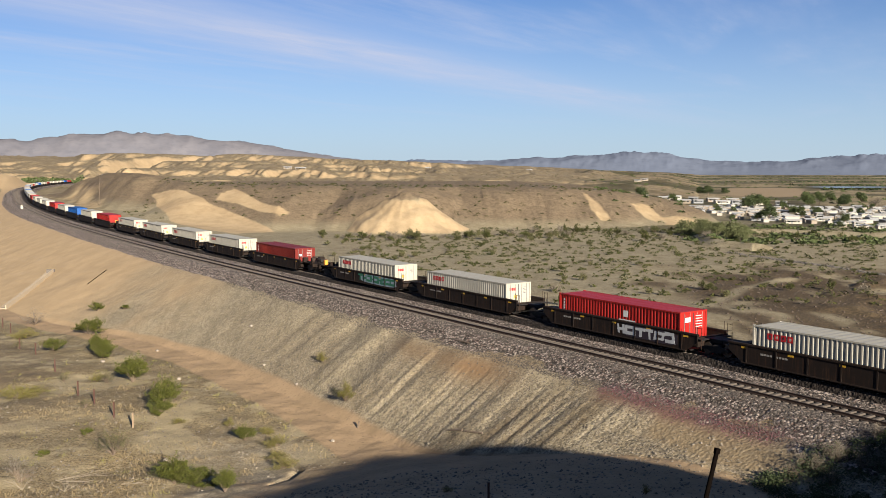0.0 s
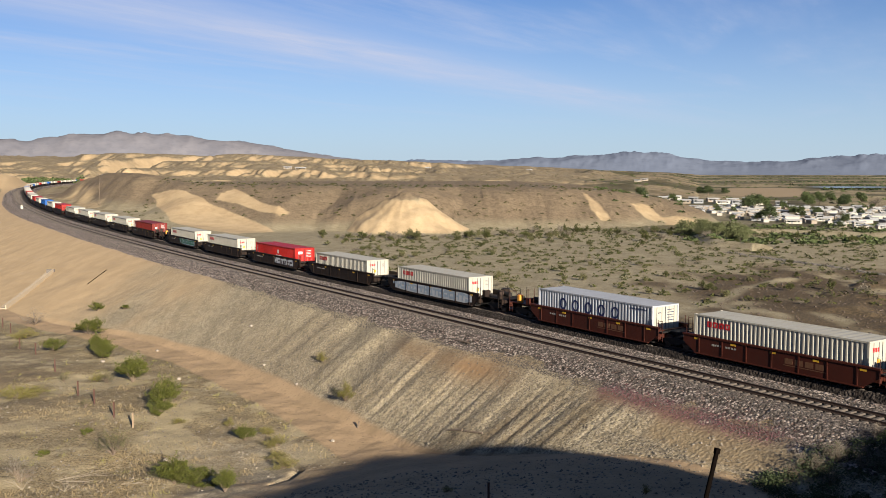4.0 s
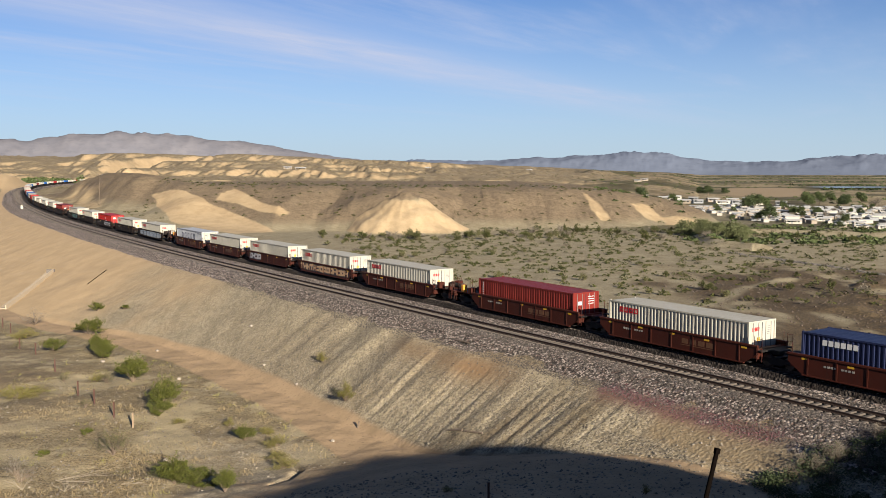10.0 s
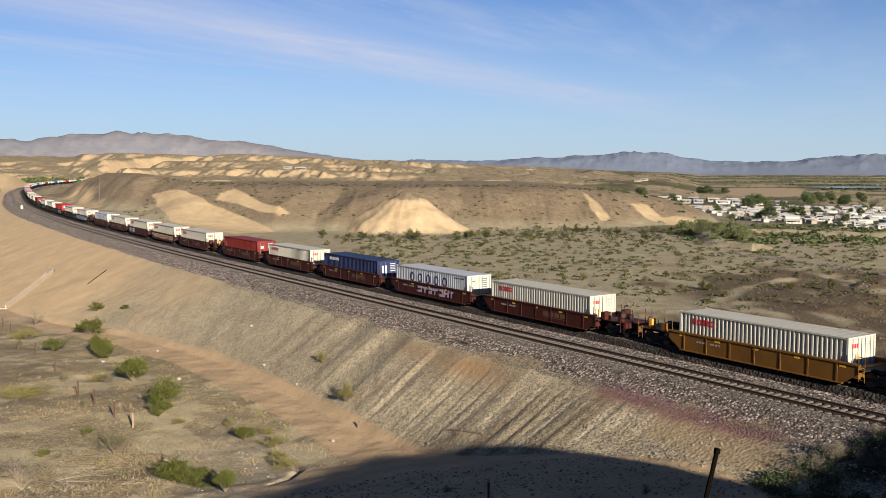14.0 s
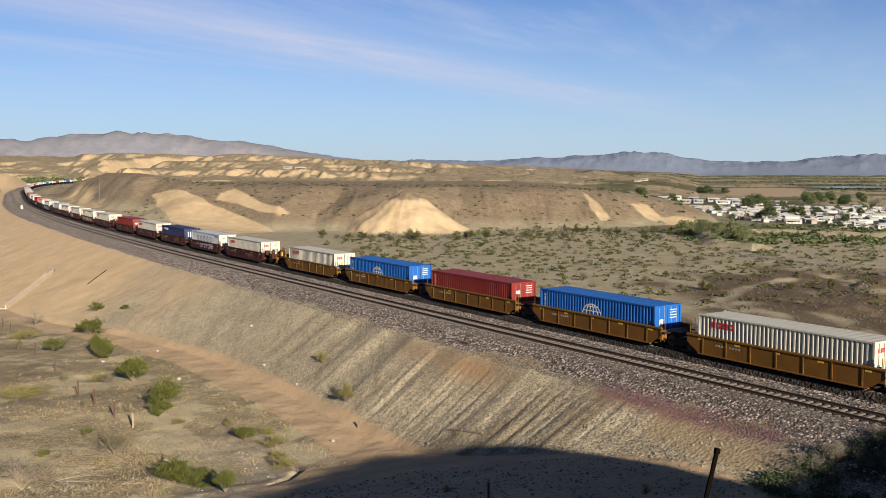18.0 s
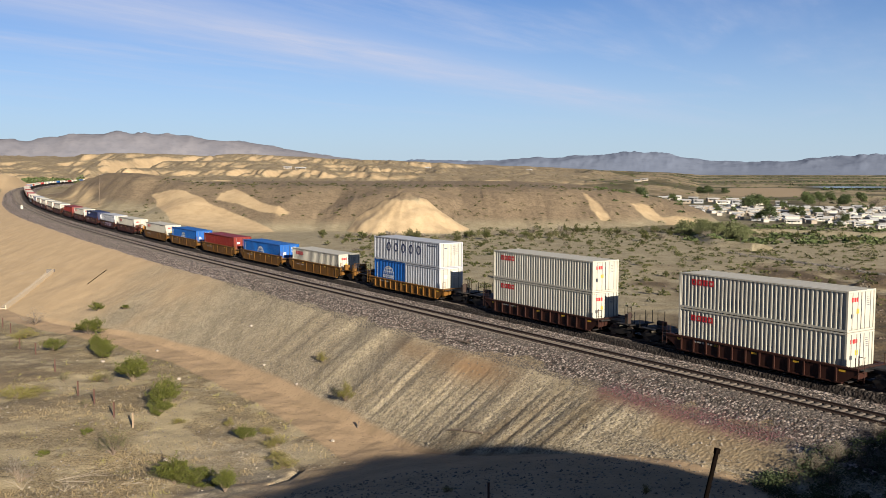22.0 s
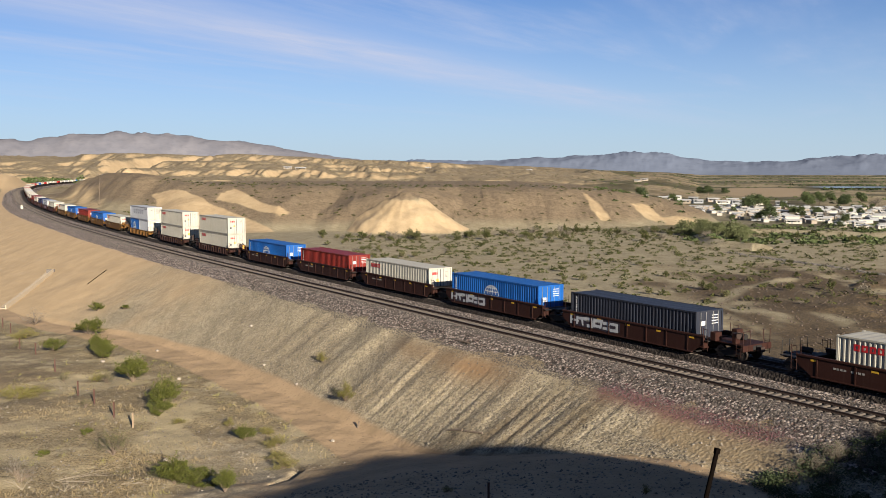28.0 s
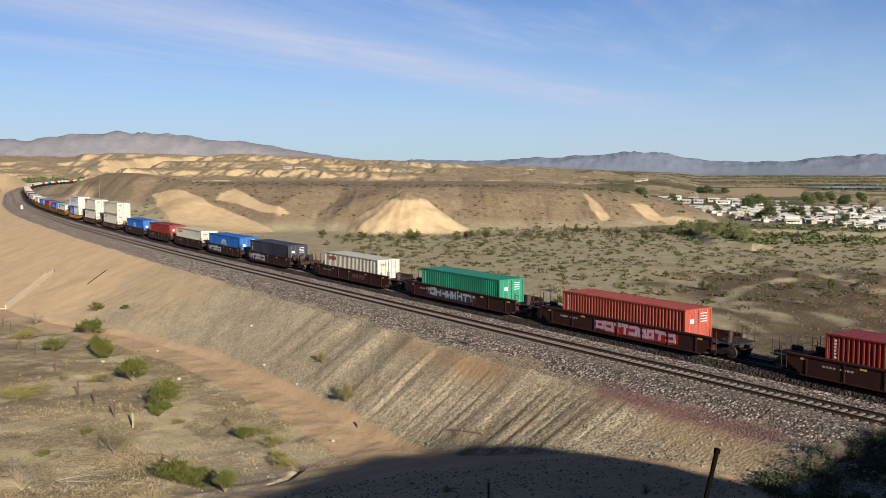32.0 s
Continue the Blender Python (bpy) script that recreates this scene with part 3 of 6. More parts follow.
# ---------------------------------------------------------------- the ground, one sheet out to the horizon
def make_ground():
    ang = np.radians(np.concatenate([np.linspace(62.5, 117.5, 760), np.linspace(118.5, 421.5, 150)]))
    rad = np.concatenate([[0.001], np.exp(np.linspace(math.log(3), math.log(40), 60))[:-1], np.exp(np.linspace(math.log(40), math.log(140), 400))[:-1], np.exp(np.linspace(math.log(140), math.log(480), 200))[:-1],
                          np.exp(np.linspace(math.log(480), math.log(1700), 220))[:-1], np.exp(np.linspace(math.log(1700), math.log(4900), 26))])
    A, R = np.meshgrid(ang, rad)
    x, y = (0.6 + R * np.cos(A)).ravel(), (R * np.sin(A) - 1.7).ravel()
    z, m = lie(x, y)
    na, nr = len(ang), len(rad)
    # steep scarps of the far badlands are bare pale clay
    rise = np.gradient(z.reshape(nr, na), axis=0) / np.gradient(np.maximum(rad, 0.1))[:, None]
    bare = smooth(0.10, 0.26, rise.ravel() + 0.05 * fbm(x / 30, y / 60, 3, 91)) * smooth(520, 620, y) * (m["meso"] > 0.05)
    m["sand"], m["meso"] = np.maximum(m["sand"], 0.62 * bare), m["meso"] * (1 - 0.8 * bare)
    i, j = np.meshgrid(np.arange(nr - 1), np.arange(na))
    i, j = i.ravel(), j.ravel()
    k = (j + 1) % na
    quads = np.stack([i * na + j, (i + 1) * na + j, (i + 1) * na + k, i * na + k], 1).astype(np.int32)
    me = bpy.data.meshes.new("ground")
    me.vertices.add(len(x)), me.loops.add(quads.size), me.polygons.add(len(quads))
    me.vertices.foreach_set("co", np.stack([x, y, z], 1).astype(np.float32).ravel())
    me.loops.foreach_set("vertex_index", quads.ravel())
    me.polygons.foreach_set("loop_start", np.arange(0, quads.size, 4, dtype=np.int32))
    me.update(calc_edges=True)
    me.polygons.foreach_set("use_smooth", np.ones(len(quads), bool))
    for name, keys in (("cover_a", ("sand", "ballast", "road", "path")), ("cover_b", ("tip", "meso", "rock_shade", "silt")), ("cover_c", ("green", "field", "orange", "bank")), ("cover_d", ("track_shade", "damp", "pad", "pale"))):
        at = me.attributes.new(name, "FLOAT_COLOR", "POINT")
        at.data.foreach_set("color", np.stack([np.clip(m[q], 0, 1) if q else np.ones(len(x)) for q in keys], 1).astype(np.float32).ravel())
    me.materials.append(GROUND)
    ob = new("ground", me)
    tagged(ob, "tan gravelly desert ground with eroded sandy badlands and a railway bank", "ground", kind="structure")
    return ob


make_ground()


# rock colour with distance haze and lit and dim tones painted in
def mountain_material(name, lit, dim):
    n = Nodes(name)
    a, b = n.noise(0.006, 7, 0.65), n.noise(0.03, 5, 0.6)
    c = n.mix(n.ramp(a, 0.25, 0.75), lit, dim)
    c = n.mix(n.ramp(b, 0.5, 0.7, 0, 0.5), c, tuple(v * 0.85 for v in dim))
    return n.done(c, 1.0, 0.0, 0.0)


def make_range(name, label, degs, heights, near, deep, mat, seed, rough):
    """A far range: ridges rising from the plain to a broken skyline."""
    az = np.radians(np.linspace(degs[0], degs[-1], 620))
    tall = np.interp(np.degrees(az), degs, heights)
    verts, rows = [], 24
    for r in range(rows):
        t = r / (rows - 1)
        up = math.sin(min(t, 0.72) / 0.72 * math.pi / 2) ** 1.25 if t <= 0.72 else 1 - (t - 0.72) / 0.28
        for a, h in zip(az, tall):
            d = near + deep * t
            px, py = d * math.sin(a), d * math.cos(a)
            k = noise.ridged_multi_fractal((px / 150, py / 230, seed), 0.72, 2.1, 7, 0.9, 2.0) * 0.33
            verts.append((px, py, -12 + (h + 12) * up * (0.76 + rough * k)))
    n = len(az)
    faces = [(r * n + i, r * n + i + 1, (r + 1) * n + i + 1, (r + 1) * n + i) for r in range(rows - 1) for i in range(n - 1)]
    ob = mesh_ob(name, verts, faces, mat, smooth_shade=True)
    tagged(ob, label, "mountains", kind="structure")
    return ob


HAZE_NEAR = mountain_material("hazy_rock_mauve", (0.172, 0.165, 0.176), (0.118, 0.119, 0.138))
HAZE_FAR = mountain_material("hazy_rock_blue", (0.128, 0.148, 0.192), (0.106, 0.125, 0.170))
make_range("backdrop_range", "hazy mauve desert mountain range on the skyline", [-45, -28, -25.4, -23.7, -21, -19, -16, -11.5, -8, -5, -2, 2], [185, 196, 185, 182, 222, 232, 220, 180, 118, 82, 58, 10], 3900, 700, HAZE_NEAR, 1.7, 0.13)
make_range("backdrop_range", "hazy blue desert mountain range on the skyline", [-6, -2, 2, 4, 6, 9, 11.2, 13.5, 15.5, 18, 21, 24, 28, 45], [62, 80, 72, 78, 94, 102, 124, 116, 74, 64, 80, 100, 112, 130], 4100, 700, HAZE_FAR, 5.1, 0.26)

# ---------------------------------------------------------------- the two tracks
RUST = plain("rusty_rail_steel", (0.035, 0.022, 0.017), 0.7, 0.3, 8)
SHINE = plain("dull_rail_head", (0.085, 0.070, 0.058), 0.5, 0.5, 8, 0.1, 0.05)
CONCRETE = plain("weathered_concrete", (0.280, 0.252, 0.217), 0.9, 0, 7, 0.2, 0.3)
TIE_WOOD = plain("grey_brown_tie", (0.078, 0.064, 0.052), 0.9, 0, 7, 0.3, 0.5)


def sweep(name, profile, stations, n, mat, parent, label=""):
    """A profile (across, up) drawn along the line, n metres to the left of the far track."""
    verts, faces, k = [], [], len(profile)
    for s in stations:
        for a, h in profile:
            x, y, z, _ = on_line(s, (n if n < 3 else n - TRACK_GAP + float(track_gap(s))) + a)
            verts.append((float(x), float(y), float(z) + h))
    for i in range(len(stations) - 1):
        for j in range(k):
            q = (j + 1) % k
            faces.append((i * k + j, (i + 1) * k + j, (i + 1) * k + q, i * k + q))
    return mesh_ob(name, verts, faces, mat, parent, label)


RAIL = [(-0.075, -0.17), (0.075, -0.17), (0.075, -0.145), (0.014, -0.12), (0.014, -0.04), (0.036, -0.03), (0.036, 0.0), (-0.036, 0.0), (-0.036, -0.03), (-0.014, -0.04), (-0.014, -0.12), (-0.075, -0.145)]


def make_track(n, label, singles):
    e = thing("railway_track", label, "railway track")
    e["kind"] = "structure"
    stations = np.concatenate([np.arange(-600, -20, 20), np.arange(-20, 420, 4), np.arange(420, 1500, 12)])
    for side in (-1, 1):
        r = sweep("rail", RAIL, stations, n + side * GAUGE / 2, RUST, e, "brown rusted steel rail")
        sweep("rail_head", [(-0.034, 0.002), (0.034, 0.002), (0.030, 0.008), (-0.030, 0.008)], stations, n + side * GAUGE / 2, SHINE, r, "polished running surface")
    bm = bmesh.new()
    add_box(bm, -0.12, 0.12, -1.22, 1.22, -0.40, -0.172, 0.02)
    me = bpy.data.meshes.new("tie")
    bm.to_mesh(me), bm.free()
    me.materials.append(TIE_WOOD)
    rest_v, rest_f = [], []
    for s in np.arange(-40, 700, 0.54):
        x, y, z, t = (float(v) for v in on_line(s, n if n < 3 else track_gap(s)))
        if -8 < s < -8 + singles * 0.54:
            ob = new("tie", me)
            ob.parent = e
            ob.matrix_basis = pose(x, y, z + random.uniform(-0.012, 0.012), 0, 0, math.degrees(t) + random.uniform(-1.2, 1.2))
        else:
            c, sn, b = math.cos(t), math.sin(t), len(rest_v)
            for dz in (-0.4, -0.165):
                for u, v in ((-0.11, -1.3), (0.11, -1.3), (0.11, 1.3), (-0.11, 1.3)):
                    rest_v.append((x + u * c - v * sn, y + u * sn + v * c, z + dz))
            rest_f += [(b + 4, b + 5, b + 6, b + 7), (b, b + 1, b + 5, b + 4), (b + 1, b + 2, b + 6, b + 5), (b + 2, b + 3, b + 7, b + 6), (b + 3, b, b + 4, b + 7)]
    tagged(mesh_ob("ties", rest_v, rest_f, TIE_WOOD, e), kind="stuff")
    return e


make_track(0.0, "railway track under the train on grey crushed stone", 60)
make_track(TRACK_GAP, "empty railway track with rusty rails on grey crushed stone", 295)

# ---------------------------------------------------------------- containers
WHITE = paint("white_container_paint", (0.323, 0.305, 0.254), (0.172, 0.129, 0.077), 0.22, 0.5, True, 0.88)
GREY = paint("pale_grey_container_paint", (0.29, 0.30, 0.32), (0.221, 0.187, 0.128), 0.25, 0.5, True, 0.85)
BLUE = paint("bright_blue_container_paint", (0.007, 0.072, 0.264), (0.068, 0.076, 0.085), 0.2, 0.45)
NAVY = paint("navy_container_paint", (0.0136, 0.0200, 0.0576), (0.0608, 0.0408, 0.0344), 0.2, 0.5)
BLACK = paint("charcoal_container_paint", (0.019, 0.022, 0.032), (0.068, 0.051, 0.043), 0.2, 0.5)
DARKRED = paint("oxide_red_container_paint", (0.1426, 0.0167, 0.0123), (0.0748, 0.0299, 0.0220), 0.25, 0.5)
RED = paint("bright_red_container_paint", (0.2693, 0.0132, 0.0106), (0.1047, 0.0299, 0.0220), 0.2, 0.45)
BRICK = paint("faded_brick_red_container_paint", (0.230, 0.044, 0.027), (0.119, 0.043, 0.025), 0.25, 0.55)
GREEN = paint("sea_green_container_paint", (0.012, 0.140, 0.081), (0.051, 0.060, 0.043), 0.2, 0.45)
STEEL = plain("galvanised_lock_rod", (0.149, 0.146, 0.140), 0.55, 0.4, 20, 0.1, 0.05)
MARK_RED = plain("red_marking", (0.341, 0.012, 0.015), 0.5, 0, 5, 0.08, 0.0)
MARK_NAVY = plain("navy_marking", (0.007, 0.012, 0.053), 0.5, 0, 5, 0.1, 0.0)
MARK_WHITE = plain("white_marking", (0.484, 0.484, 0.471), 0.5, 0, 5, 0.08, 0.0)
MARK_YELLOW = plain("yellow_marking", (0.434, 0.248, 0.019), 0.5, 0, 5, 0.1, 0.0)
MARK_ORANGE = plain("amber_marking", (0.496, 0.205, 0.031), 0.5, 0, 5, 0.1, 0.0)


def corrugated(name, length, h0, h1, y, out, mat, parent, ribs):
    """A pressed side sheet along x at y, its ribs standing out."""
    p, half = length / ribs, -length / 2
    line = [(half, 0.0)]
    for i in range(ribs):
        a = half + i * p
        line += [(a + 0.14 * p, 0.0), (a + 0.36 * p, -0.060), (a + 0.64 * p, -0.060), (a + 0.86 * p, 0.0)]
    line.append((-half, 0.0))
    v = [(x, y + out * d, z) for z in (h0, h1) for x, d in line]
    k = len(line)
    f = [(i, i + 1, k + i + 1, k + i) for i in range(k - 1)]
    if out > 0:
        f = [q[::-1] for q in f]
    return mesh_ob(name, v, f, mat, parent)


def strokes(name, rects, y, mat, parent, thick=0.006, label=""):
    """Plain bars on a side wall: (x0, x1, z0, z1)."""
    bm = bmesh.new()
    for x0, x1, z0, z1 in rects:
        add_box(bm, x0, x1, y, y + thick, z0, z1)
    return tagged(part(name, bm, mat, parent, label), kind="stuff" if len(rects) > 1 else "")


def container(length, mat, label, logo, door_mat=None, group="containers on the train", far=False):
    """A steel box: x forward, y to its left side, doors at the trailing end."""
    e = thing("shipping_container", label, "container", group)
    L, W, H = length, BOX_W, BOX_H
    hx, hy = L / 2, W / 2
    door_mat = door_mat or mat
    ribs = round(L / 0.345)
    for side in (1, -1):
        corrugated("side_panel", L - 0.36, 0.16, H - 0.12, side * (hy - 0.03), side, mat, e, ribs)
        box("bottom_rail", -hx + 0.16, hx - 0.16, side * hy - 0.06 * (side > 0), side * hy + 0.06 * (side < 0), 0.02, 0.17, mat, e)
        box("top_rail", -hx + 0.16, hx - 0.16, side * hy - 0.06 * (side > 0), side * hy + 0.06 * (side < 0), H - 0.13, H - 0.02, mat, e)
        for end in (1, -1) if not far else ():
            cx, cy = end * (hx - 0.08), side * (hy - 0.08)
            box("corner_post", cx - 0.08, cx + 0.08, cy - 0.08, cy + 0.08, 0.12, H - 0.12, mat, e, bevel=0.015)
            for z in (0.0, H - 0.12):
                box("corner_casting", cx - 0.085, cx + 0.085, cy - 0.085, cy + 0.085, z, z + 0.12, mat, e, bevel=0.02)
    # roof sheet with shallow cross pressings
    v, k = [], int(L / 0.34)
    for i in range(k + 1):
        x = -hx + 0.1 + (L - 0.2) * i / k
        d = -0.02 if i % 2 else 0.0
        v += [(x, -hy + 0.05, H - 0.03 + d), (x, hy - 0.05, H - 0.03 + d)]
    mesh_ob("roof", v, [(2 * i, 2 * i + 2, 2 * i + 3, 2 * i + 1) for i in range(k)], mat, e)
    if not far:
        box("floor_pan", -hx + 0.1, hx - 0.1, -hy + 0.05, hy - 0.05, 0.03, 0.15, RUST, e)
    bm = bmesh.new()
    for i in range(9):
        y0 = -hy + 0.18 + i * (W - 0.36) / 9
        add_box(bm, hx - 0.10, hx - (0.02 if i % 2 else 0.05), y0, y0 + (W - 0.36) / 9, 0.1, H - 0.1)
    part("front_panel", bm, mat, e)
    for side in (1, -1):
        y0, y1 = sorted((side * 0.012, side * (hy - 0.17)))
        d = box("door", -hx + 0.05, -hx + 0.11, y0, y1, 0.14, H - 0.14, door_mat, e, bevel=0.01)
        for q in (0.30, 0.74) if not far else ():
            rod("locking_bar", (-hx + 0.03, side * q * (hy - 0.17), 0.10), (-hx + 0.03, side * q * (hy - 0.17), H - 0.10), 0.022, STEEL, d, "galvanised locking bar", 6)
    if not far:
        box("door_seal", -hx + 0.037, -hx + 0.055, -0.032, 0.032, 0.14, H - 0.14, BLACK, e, "black rubber door seal")
    box("door_sill", -hx + 0.02, -hx + 0.16, -hy + 0.16, hy - 0.16, 0.0, 0.13, mat, e)
    box("door_header", -hx + 0.02, -hx + 0.16, -hy + 0.16, hy - 0.16, H - 0.13, H - 0.01, mat, e)
    if not far:
        logo(e, hx, hy, H)
    return e


def add_ring(bm, cx, cz, rx, rz, y, wide, a0=0.0, a1=360.0, k=18, thick=0.006):
    """A flat arc on a side wall."""
    rows = []
    for i in range(k + 1):
        a = radians(a0 + (a1 - a0) * i / k)
        rows.append([bm.verts.new((cx + (rx - d) * math.cos(a), yy, cz + (rz - d) * math.sin(a))) for d in (0, wide) for yy in (y, y + thick)])
    for p, q in zip(rows, rows[1:]):
        bm.faces.new((p[1], q[1], q[3], p[3])), bm.faces.new((p[0], p[2], q[2], q[0]))
        bm.faces.new((p[0], q[0], q[1], p[1])), bm.faces.new((p[2], p[3], q[3], q[2]))


def end_bars(e, hx, mat, rows):
    bm = bmesh.new()
    for y0, y1, z0, z1 in rows:
        add_box(bm, -hx + 0.040, -hx + 0.047, y0, y1, z0, z1)
    return tagged(part("door_marking", bm, mat, e), kind="stuff")


def logo_red_bars(e, hx, hy, H):
    y = hy - 0.026
    for side in (1, -1):
        yy = y if side > 0 else -y - 0.006
        x = hx - 1.1 if side > 0 else -hx + 3.6
        r = []
        for i in range(4):
            a, b = x - 0.52 * (i + 1) + 0.06, x - 0.52 * i - 0.06
            r += [(a, b, 2.04, 2.15), (a, b, 1.74, 1.85), (a, a + 0.12, 1.85, 2.04), (b - 0.12, b, 1.85, 2.04)]
        strokes("logo", r, yy, MARK_RED, e, label="red company mark in plain shapes")
    end_bars(e, hx, MARK_RED, [(0.30 + 0.26 * i, 0.50 + 0.26 * i, 1.85, 2.12) for i in range(3)])
    end_bars(e, hx, MARK_YELLOW, [(0.22, 0.50, 1.12, 1.42)])
    end_bars(e, hx, MARK_NAVY, [(-0.85, -0.55, 2.1 - 0.13 * i, 2.125 - 0.13 * i) for i in range(5)])
    end_bars(e, hx, BLACK, [(0.82, 1.06, 0.86, 1.12)])


def logo_navy_row(e, hx, hy, H):
    y = hy - 0.026
    for side in (1, -1):
        yy = y if side > 0 else -y - 0.006
        x = hx - 2.9
        bm = bmesh.new()
        for i in range(5):
            add_ring(bm, x - 0.35 - 1.55 * i, 1.55, 0.42, 0.48, yy, 0.15)
        tagged(part("logo", bm, MARK_NAVY, e, "navy company mark in plain rings"), kind="stuff")
        strokes("number_marking", [(-hx + 0.6 + 0.2 * i, -hx + 0.74 + 0.2 * i, 2.1, 2.22) for i in range(9)], yy, MARK_NAVY, e)
    end_bars(e, hx, MARK_NAVY, [(-0.9, -0.2, 2.15 - 0.2 * i, 2.2 - 0.2 * i) for i in range(5)] + [(0.45, 0.8, 1.95, 2.02)])


def logo_globe(e, hx, hy, H):
    y = hy - 0.026
    for side in (1, -1):
        yy = y if side > 0 else -y - 0.006
        bm = bmesh.new()
        cx, cz = 0.2, 0.95
        for rx in (1.15, 0.72, 0.26):
            add_ring(bm, cx, cz, rx, 1.0, yy, 0.075, 8, 172, 12)
        for up, half in ((0.36, 1.06), (0.70, 0.80)):
            add_box(bm, cx - half, cx + half, yy, yy + 0.008, cz + up, cz + up + 0.07)
        for i in range(5):
            add_ring(bm, cx - 1.0 + 0.5 * i, 0.80, 0.21, 0.21, yy, 0.10, k=10)
            add_box(bm, cx - 1.1 + 0.5 * i, cx - 0.94 + 0.5 * i, yy, yy + 0.006, 0.30, 0.52)
        tagged(part("logo", bm, MARK_WHITE, e, "white globe mark in plain shapes"), kind="stuff")
        strokes("number_marking", [(hx - 0.75, hx - 0.6, 2.0 - 0.21 * i, 2.14 - 0.21 * i) for i in range(8)], yy, MARK_WHITE, e)
    end_bars(e, hx, MARK_WHITE, [(-0.95, -0.25, 2.15 - 0.2 * i, 2.2 - 0.2 * i) for i in range(4)] + [(0.5, 0.9, 1.1, 1.5)])


def logo_white(e, hx, hy, H):
    y = hy - 0.026
    strokes("logo", [(hx - 0.75, hx - 0.58, 2.0 - 0.24 * i, 2.16 - 0.24 * i) for i in range(6)] + [(-1.4, -0.9, 1.5, 2.0), (-2.2, -0.4, 1.2, 1.3)], y, MARK_WHITE, e, label="white marking bars")
    end_bars(e, hx, MARK_WHITE, [(-0.95, -0.25, 2.15 - 0.2 * i, 2.2 - 0.2 * i) for i in range(5)] + [(0.3, 0.9, 1.75, 2.1)])


def logo_small_row(e, hx, hy, H):
    y = hy - 0.026
    strokes("logo", [(hx - 1.4 - 0.42 * (i + 1), hx - 1.5 - 0.42 * i, 1.85, 2.2) for i in range(6)], y, MARK_WHITE, e, label="white marking bars")
    end_bars(e, hx, MARK_WHITE, [(-0.95, -0.25, 2.15 - 0.2 * i, 2.2 - 0.2 * i) for i in range(5)] + [(0.2, 0.35, 0.5, 2.0), (0.6, 0.75, 0.5, 2.0)])


def logo_plain(e, hx, hy, H):
    y = hy - 0.026
    strokes("number_marking", [(hx - 0.75, hx - 0.62, 2.1 - 0.21 * i, 2.24 - 0.21 * i) for i in range(7)], y, MARK_WHITE, e, label="column of white number bars")
    end_bars(e, hx, MARK_WHITE, [(-0.95, -0.25, 2.15 - 0.2 * i, 2.2 - 0.2 * i) for i in range(4)] + [(0.45, 0.85, 1.5, 1.8)])


# ---------------------------------------------------------------- well cars
WELL_BLACK = paint("soot_black_car_paint", (0.013, 0.0085, 0.0065), (0.055, 0.026, 0.013), 0.55, 0.75)
WELL_RED = paint("oxide_brown_car_paint", (0.042, 0.0088, 0.0045), (0.024, 0.013, 0.009), 0.4, 0.6)
WELL_YELLOW = paint("dirty_yellow_car_paint", (0.123, 0.054, 0.009), (0.041, 0.030, 0.012), 0.55, 0.6)
WELL_BROWN = paint("dark_brown_car_paint", (0.025, 0.0080, 0.0052), (0.040, 0.021, 0.013), 0.5, 0.65)
CAR_DARK = plain("greasy_black_steel", (0.012, 0.010, 0.009), 0.75, 0.2, 6, 0.3)
WHEEL = plain("worn_wheel_steel", (0.065, 0.050, 0.041), 0.5, 0.6, 10)


def bogie(parent, x, far=False):
    b = box("bogie", x - 0.30, x + 0.30, -1.05, 1.05, 0.50, 0.74, CAR_DARK, parent, "black cast-steel bogie", 0.03)
    for side in (1, -1):
        bm = bmesh.new()
        y = side * 1.02
        prof = [(-1.25, 0.50), (-0.95, 0.62), (-0.35, 0.66), (0.35, 0.66), (0.95, 0.62), (1.25, 0.50), (1.1, 0.34), (0.75, 0.40), (0.35, 0.20), (-0.35, 0.20), (-0.75, 0.40), (-1.1, 0.34)]
        a = [bm.verts.new((x + px, y - 0.07, pz)) for px, pz in prof]
        c = [bm.verts.new((x + px, y + 0.07, pz)) for px, pz in prof]
        bm.faces.new(a), bm.faces.new(c[::-1])
        for i in range(len(prof)):
            j = (i + 1) % len(prof)
            bm.faces.new((a[j], a[i], c[i], c[j]))
        part("side_frame", bm, CAR_DARK, b)
        for w in (-0.88, 0.88) if not far else ():
            bm = bmesh.new()
            add_rod(bm, (x + w, side * (GAUGE / 2 - 0.02), 0.42), (x + w, side * (GAUGE / 2 + 0.11), 0.42), 0.42, 0.415, 20)
            add_rod(bm, (x + w, side * (GAUGE / 2 - 0.06), 0.42), (x + w, side * (GAUGE / 2 - 0.02), 0.42), 0.45, 0.45, 20)
            part("wheel", bm, WHEEL, b, "worn steel wheel")
    for w in (-0.88, 0.88) if not far else ():
        rod("axle", (x + w, -0.8, 0.42), (x + w, 0.8, 0.42), 0.075, CAR_DARK, b)


def ladder(parent, x, y, z0, z1, mat):
    bm = bmesh.new()
    for dx in (-0.2, 0.2):
        add_rod(bm, (x + dx, y, z0), (x + dx, y, z1), 0.022, None, 6)
    for i in range(4):
        z = z0 + 0.12 + i * (z1 - z0 - 0.2) / 3
        add_rod(bm, (x - 0.2, y, z), (x + 0.2, y, z), 0.018, None, 6)
    part("ladder", bm, mat, parent, "steel ladder")


